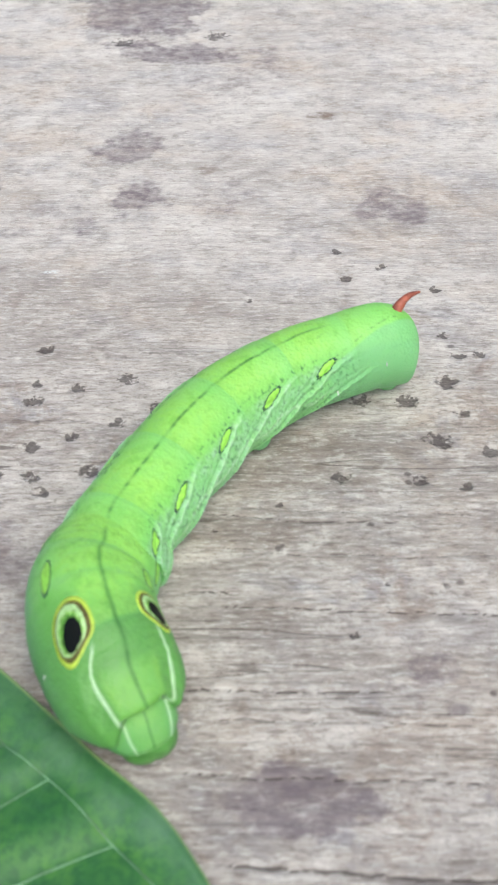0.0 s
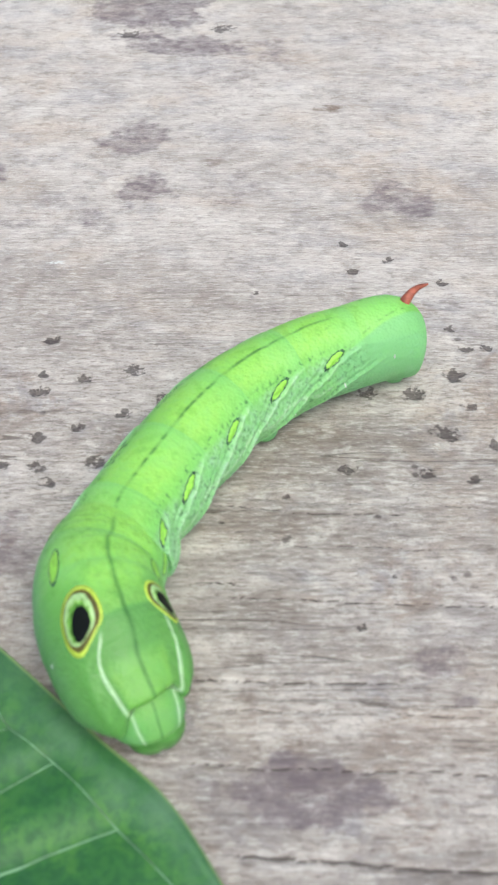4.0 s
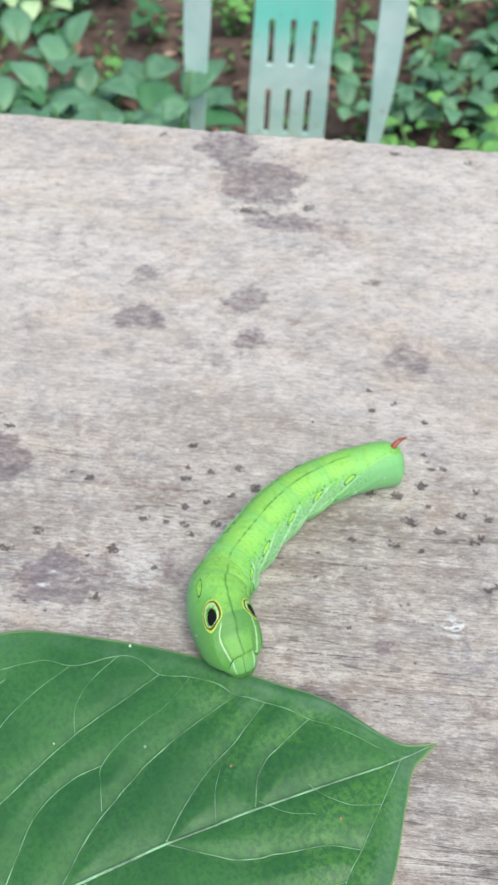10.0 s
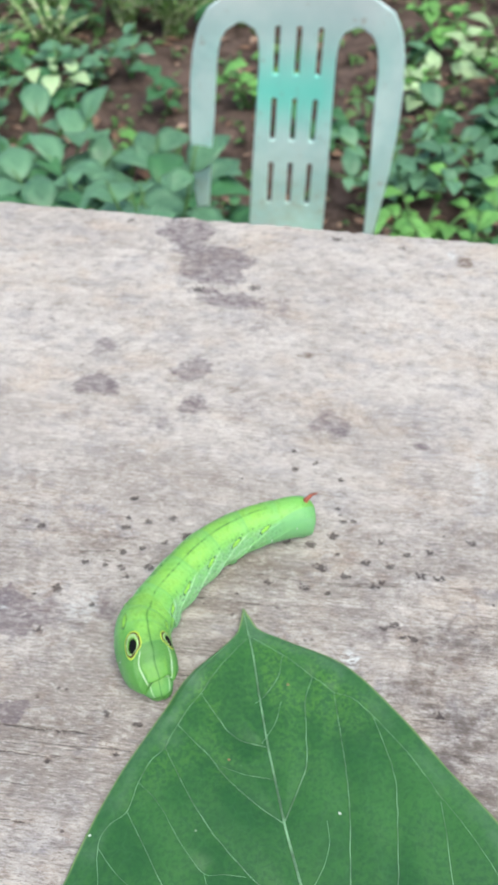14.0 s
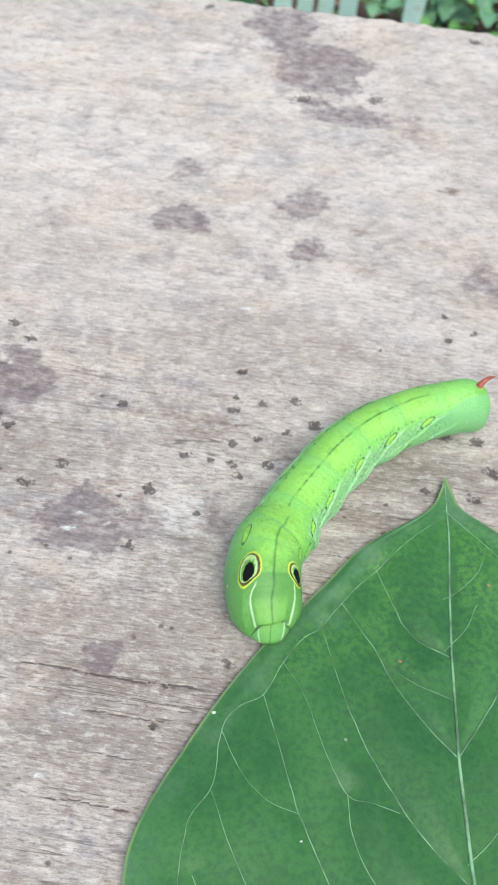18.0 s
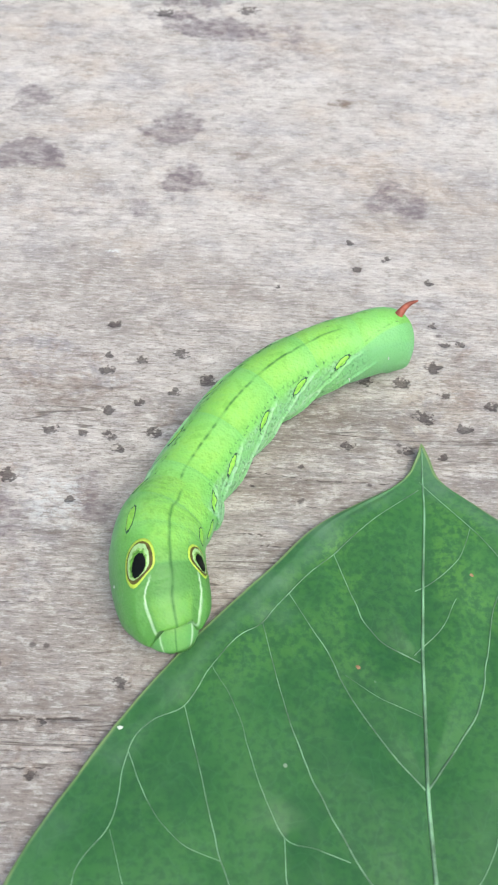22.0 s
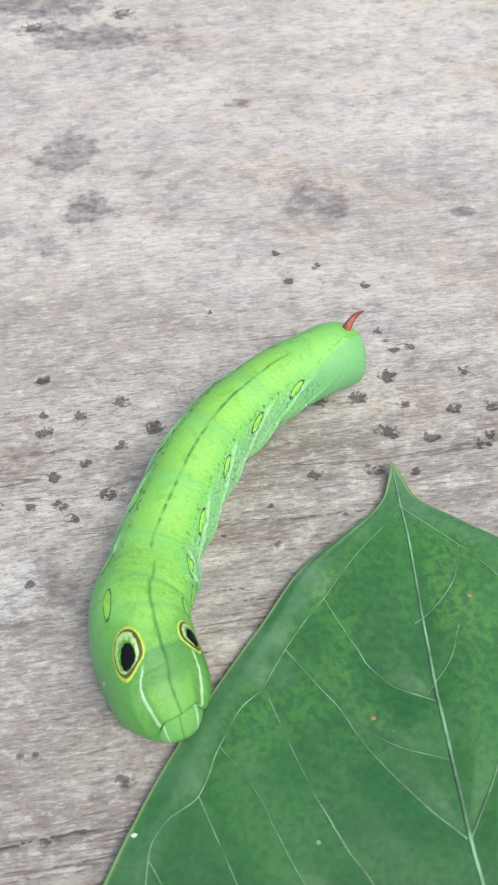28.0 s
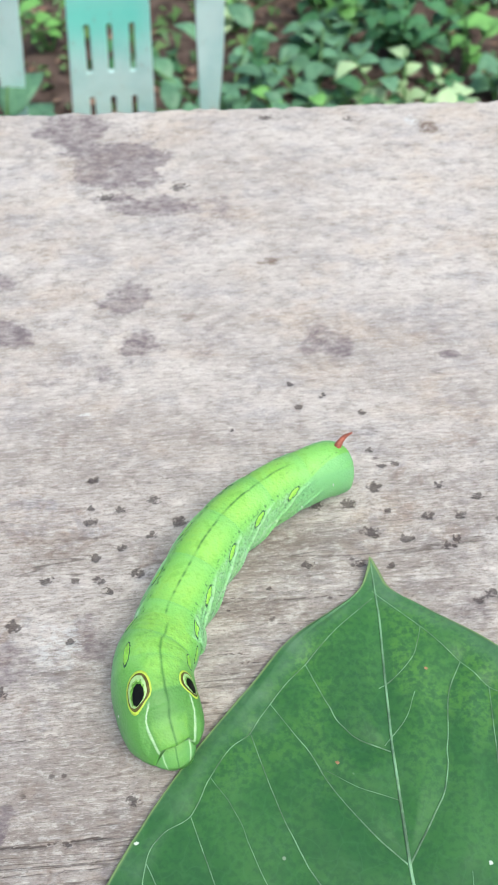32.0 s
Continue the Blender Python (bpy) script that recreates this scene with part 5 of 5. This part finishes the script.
def tuft(x, y, count, long, wide, mat, rng, label):
    """A tuft of arching strap leaves."""
    thing = empty("grass_tuft", pose(x, y, ground_z(x, y) - 0.005), label, "grass")
    for k in range(count):
        a = rng.uniform(0, 2 * np.pi)
        l = long * rng.uniform(0.6, 1.15)
        out = l * rng.uniform(0.35, 0.75)
        up = l * rng.uniform(0.55, 0.9)
        t = np.linspace(0, 1, 8)
        mid = np.stack([out * t**1.4, 0 * t, up * (1.5 * t - 0.75 * t**2.2)], 1)
        w = wide * (0.35 + 0.65 * np.sin(np.pi * (0.15 + 0.8 * t))) * (1 - t**4)
        lo, hi, keel = mid + np.c_[0 * t, -w / 2, 0 * t + 0.001], mid + np.c_[0 * t, w / 2, 0 * t + 0.001], mid - np.c_[0 * t, 0 * t, 0.25 * w + 0.0008]
        v = np.stack([lo, mid, hi, keel], 1).reshape(-1, 3)
        part_of("leaf", mesh_of("leaf", v, grid_faces(8, 4, True), mat), thing, m=pose(rng.uniform(-0.02, 0.02), rng.uniform(-0.02, 0.02), 0, 0, 0, math.degrees(a)))
    return thing


blades("broad", LEAF_DEEP, 0.085, 0.058, 0.22, 0.25, 0.85)
blades("blue", LEAF_BLUE, 0.090, 0.062, 0.20, 0.22, 0.85)
blades("lime", LEAF_LIME, 0.080, 0.050, 0.25, 0.30, 0.85)
blades("pale", LEAF_PALE, 0.085, 0.060, 0.20, 0.15, 0.8)
blades("dark", LEAF_DARK, 0.085, 0.045, 0.35, 0.25, 0.9)


def build_garden():
    rng = np.random.RandomState(11)
    near_left = ((-0.36, 1.02), (-0.26, 1.10), (-0.44, 1.13), (-0.55, 1.05), (-0.50, 1.28), (-0.33, 1.22), (-0.64, 1.20), (-0.19, 0.84))
    for k, (x, y) in enumerate(near_left):
        plant(x, y, 0.19 if k < 7 else 0.26, 64, ("blue", "broad", "blue", "broad", "blue")[k % 5], rng, "bushy low plant with broad bluish green leaves on soil", 8, 0.14, 0.80, group="plants behind the table")
    plant(-0.225, 0.915, 0.38, 33, "blue", rng, "upright plant with large bluish green leaves before the chair", 3, 0.07, 0.75, group="plants behind the table")
    near_right = ((0.20, 1.10), (0.30, 1.22), (0.36, 1.05), (0.26, 1.42), (0.40, 1.35), (0.14, 1.28), (0.44, 1.62), (0.33, 1.75), (0.10, 1.45))
    for k, (x, y) in enumerate(near_right):
        plant(x, y, 0.14, 45, ("lime", "broad", "lime", "blue", "pale")[k % 5], rng, "low leafy plant with bright green leaves on soil", 7, 0.12, 0.58, group="plants behind the table")
    for k, (x, y, key) in enumerate(((-0.62, 1.72, "pale"), (-0.56, 1.80, "blue"), (0.14, 1.78, "pale"), (0.24, 1.93, "pale"), (0.18, 2.02, "lime"), (0.44, 2.05, "lime"), (0.55, 1.95, "lime"), (0.62, 2.25, "broad"), (-0.72, 1.60, "blue"), (-0.05, 1.62, "broad"), (-0.22, 1.75, "lime"))):
        plant(x, y, 0.10, 18, key, rng, "small plant with light green leaves on bare soil", 4, 0.08, 0.6, group="plants behind the table")
    for x, y in ((0.22, 2.55), (0.40, 2.42), (0.58, 2.46), (0.75, 2.50), (0.30, 2.85), (0.50, 2.9), (0.72, 2.8), (0.80, 3.05), (0.62, 3.1), (0.15, 3.0), (0.95, 2.7), (0.42, 3.2)):
        plant(x, y, 0.46, 96, "dark", rng, "dense dark green shrub at the far side of the garden", 10, 0.26, 1.05, "shrub", "shrub", "shrubs at the far side")
    for x, y in ((-0.56, 2.10), (-0.50, 2.25), (-0.62, 2.38), (-0.44, 2.08), (-0.74, 2.15), (-0.36, 2.42), (-0.86, 2.35)):
        tuft(x, y, 30, 0.26, 0.018, LEAF_STRIPED, rng, "tuft of arching pale striped strap leaves")
    for x, y in ((-0.60, 2.75), (-0.80, 2.65), (-0.45, 2.85), (-0.95, 2.9), (-0.70, 3.0), (-1.1, 2.7), (-0.3, 2.95)):
        tuft(x, y, 44, 0.34, 0.014, LEAF_LIME, rng, "tuft of long fresh green grass")
    for k in range(80):
        x, y = rng.uniform(-1.0, 0.85), rng.uniform(1.25, 2.6)
        if -0.34 < x < 0.10 and y < 2.35 and k % 3:
            x = x - 0.5 if x < -0.1 else x + 0.35
        plant(x, y, rng.uniform(0.05, 0.13), 8, ("broad", "lime", "blue", "broad", "blue")[k % 5], rng, "small leafy weed on bare soil", 2, 0.06, rng.uniform(0.45, 0.75), "weed", "plant", "weeds on the soil")
    for x, y in ((-0.80, 1.75), (-0.92, 1.95), (-0.70, 1.95), (-0.85, 1.55), (-0.40, 2.25), (-0.98, 2.2)):
        tuft(x, y, 20, 0.20, 0.016, LEAF_STRIPED, rng, "tuft of arching pale striped strap leaves")
    # beside the table's end
    for k, (x, y) in enumerate(((0.95, 0.85), (1.05, 0.70), (1.0, 0.95), (1.12, 0.80), (1.25, 0.68), (1.18, 1.02), (1.02, 0.78), (1.36, 1.05), (1.12, 0.95), (1.22, 0.80), (1.18, 0.62), (1.32, 0.95), (0.92, 1.02), (1.30, 0.72), (1.05, 1.10), (1.40, 0.85), (0.85, 0.90), (0.98, 0.60))):
        plant(x, y, 0.24, 66, ("broad", "lime")[k % 2], rng, "lush bright green leafy plant beside the table", 8, 0.14, 0.74, group="plants beside the table")


build_garden()


def build_litter():
    """Dry leaves, sprouts and crumbs over the soil, each in one sheet."""
    rng = np.random.RandomState(5)

    def scatter(name, count, mat, size, label, category, tall):
        verts, faces = [], []
        for _ in range(count):
            x, y = rng.uniform(-1.3, 1.5), rng.uniform(0.35, 3.3)
            if x > 0.9 and y < 1.2 and rng.rand() < 0.5:
                continue
            a, l = rng.uniform(0, 6.28), size * rng.uniform(0.5, 1.3)
            w, lift = l * rng.uniform(0.35, 0.6), rng.uniform(0.1, 1.0) * tall * l
            z = ground_z(x, y) + 0.004
            d, p = np.array([math.cos(a), math.sin(a), 0]), np.array([-math.sin(a), math.cos(a), 0])
            o = np.array([x, y, z])
            k = len(verts)
            verts += [o, o + d * l * 0.5 + p * w * 0.5 + (0, 0, lift), o + d * l + (0, 0, lift * 0.5), o + d * l * 0.5 - p * w * 0.5 + (0, 0, lift * 0.7), o + d * l * 0.5 + (0, 0, lift * 0.5 - 0.003)]
            faces += [(k, k + 1, k + 4), (k + 1, k + 2, k + 4), (k + 2, k + 3, k + 4), (k + 3, k, k + 4)]
        tagged(new(name, mesh_of(name, verts, faces, mat, False)), label, category, kind="stuff")

    scatter("leaf_litter", 2200, stuff_foliage("dry_leaves", (0.22, 0.13, 0.08), (0.36, 0.26, 0.19), (0.12, 0.07, 0.045)), 0.035, "dry brown leaves scattered on the soil", "leaf litter", 0.3)
    scatter("weeds", 4200, stuff_foliage("small_weeds", (0.06, 0.16, 0.04), (0.16, 0.30, 0.10), (0.10, 0.20, 0.09)), 0.030, "small green weeds and seedlings on the soil", "weeds", 0.9)


build_litter()


def build_far_things():
    rng = np.random.RandomState(3)

    def trunk(x, y, r, high, mat, lean, label, roots):
        thing = empty("tree", pose(x, y, ground_z(x, y) - 0.03), label, "tree")
        pts = [(0, 0, 0, r * 1.5), (0.01, 0, 0.10, r * 1.05), (lean * 0.3, 0.02, high * 0.4, r * 0.85), (lean, 0.05, high, r * 0.45)]
        part_of("trunk", tube_mesh("trunk", pts, mat, 14, 26), thing)
        for k in range(roots):
            a = 2 * np.pi * (k + rng.uniform(-0.2, 0.2)) / roots
            rp = [(0.3 * r * math.cos(a), 0.3 * r * math.sin(a), 0.12, r * 0.5), (1.5 * r * math.cos(a), 1.5 * r * math.sin(a), 0.05, r * 0.42), (3.2 * r * math.cos(a), 3.2 * r * math.sin(a), 0.0, r * 0.15)]
            part_of("root", tube_mesh("root", rp, mat, 8, 12), thing)
        for k in range(3):
            a = rng.uniform(0, 6.28)
            base = np.array([lean * 0.8, 0.04, high * (0.75 + 0.08 * k)])
            end = base + (0.5 * math.cos(a), 0.5 * math.sin(a), 0.35)
            limb = part_of("limb", tube_mesh("limb", [(*base, r * 0.4), (*(0.5 * (base + end) + (0, 0, 0.06)), r * 0.28), (*end, r * 0.1)], mat, 8, 10), thing)
            for q in range(14):
                at = base + (end - base) * rng.uniform(0.4, 1.0) + rng.uniform(-0.05, 0.05, 3)
                part_of("leaf", BLADES["broad"][rng.randint(4)], limb, m=pose(*at, rng.uniform(-20, 50), rng.uniform(-30, 30), rng.uniform(0, 360)))

    trunk(-0.17, 2.86, 0.045, 2.4, BARK, 0.02, "pale brown tree trunk with spreading roots", 6)
    trunk(-0.44, 3.15, 0.05, 2.4, SHADED_BARK, -0.1, "dark tree trunk in the shade at the back", 5)
    trunk(-0.30, 3.25, 0.04, 2.2, SHADED_BARK, 0.1, "thin dark tree trunk in the shade at the back", 5)
    trunk(0.10, 3.3, 0.06, 2.5, SHADED_BARK, 0.05, "dark tree trunk in the shade at the back", 5)

    def rock(name, x, y, sx, sy, sz, mat, label, category, turn=0.0):
        bm = bmesh.new()
        bmesh.ops.create_icosphere(bm, subdivisions=4, radius=1)
        for vert in bm.verts:
            c = vert.co
            k = 1 + 0.22 * (noise.noise(c * 1.6 + Vector((x * 9, y * 9, 0)))) + 0.06 * noise.noise(c * 5)
            vert.co = Vector((c.x * sx, c.y * sy, c.z * sz)) * k
        me = bpy.data.meshes.new(name)
        bm.to_mesh(me)
        bm.free()
        me.materials.append(mat)
        me.polygons.foreach_set("use_smooth", np.full(len(me.polygons), True))
        ob = tagged(new(name, me), label, category)
        ob.matrix_basis = pose(x, y, ground_z(x, y) + sz * 0.45, 0, 0, turn)

    rock("root_burl", -0.02, 2.80, 0.075, 0.09, 0.07, BARK, "rounded brown wooden root burl on the soil", "root", 20)
    rock("root_burl", 0.03, 2.95, 0.09, 0.08, 0.09, BARK, "rounded brown wooden root burl on the soil", "root", 70)
    for x, y, s in ((-0.27, 2.68, 0.024), (-0.49, 1.98, 0.022), (-0.20, 2.45, 0.012), (0.0, 2.2, 0.012)):
        rock("stone", x, y, s, s * 0.8, s * 0.6, STONE, "small pale stone on the soil", "stone", 360 * rng.rand())


build_far_things()


# ---------------------------------------------------------------- what moves
def leaf_at(x, y, turn, z=0.0):
    return pose(x / 1000, y / 1000, TOP + z / 1000, 0, 0, turn)


LEAF_ROWS = ((0.0, 27, -65.5, -87), (0.4, 28.1, -64.5, -87), (0.8, 28.9, -63.7, -87), (1.0, 28.8, -63.8, -87), (1.3, 28.1, -64.5, -87), (1.8, 27.5, -65.0, -87), (6.5, 26.3, -65.2, -88), (7.5, 26.5, -64, -84), (8.5, 32, -58.5, -71), (9.0, 42, -57, -64.5), (9.2, 46.9, -56.3, -62.8), (9.4, 47.7, -54.6, -61.6), (10.0, 46.7, -54.0, -60.3), (11.0, 46.9, -54.7, -59.4), (11.5, 47.2, -55.0, -59.0),
             (12.0, 42.9, -54.7, -54), (12.3, 37.2, -46.6, -44), (12.5, 34.6, -45.0, -38), (13.0, 31.8, -35.8, -18), (13.5, 32.0, -37.7, 8.7), (14.0, 24.4, -18.3, 20.5), (14.5, 20.6, -16.5, 20.0), (14.7, 23.6, -14.2, 19.0), (15.0, 25.0, -12.7, 17.1), (15.5, 27.2, -10.8, 14.5), (17.5, 32.6, -7.1, 7.9), (18.5, 32.3, -6.2, 8.0),
             (19.0, 38.0, -9.7, 1.6), (19.5, 40.2, -8.8, 0.2), (20.5, 40.3, -9.5, -0.3), (22.0, 40.5, -9.2, 0.0), (32.0, 40.3, -9.4, 0.2))
HEAD_ROWS = ((0.0, 0.0), (14.2, 0.0), (14.6, -5.0), (15.0, -13.0), (15.5, -15.0), (17.5, -16.5), (21.0, -16.0), (22.0, -14.5), (24.0, -13.0), (26.5, -13.0), (30.0, -13.5), (32.0, -14.5))

# the head is stretched out at first and drawn in once the leaf touches it: seconds, millimetres back
DRAWN_ROWS = ((0.0, 0.0), (7.5, 0.0), (9.5, 0.6), (14.2, 0.6), (15.0, 1.1), (22.0, 1.1), (24.0, 0.8), (32.0, 0.9))


def motions():
    walk(LEAF, [(t, leaf_at(x, y, turn)) for t, x, y, turn in LEAF_ROWS])
    px, py = PIVOT[0] / 1000, PIVOT[1] / 1000
    walk(THORAX, [(t, pose(px, py, 0, 0, 0, turn) @ pose(-px, -py, 0)) for t, turn in HEAD_ROWS])

    for part_ob, share in ((NECK_RING, 0.35), (HEAD, 1.0)):
        walk(part_ob, [(t, pose(-0.00034 * back * share, 0.00094 * back * share, 0.0)) for t, back in DRAWN_ROWS])


motions()
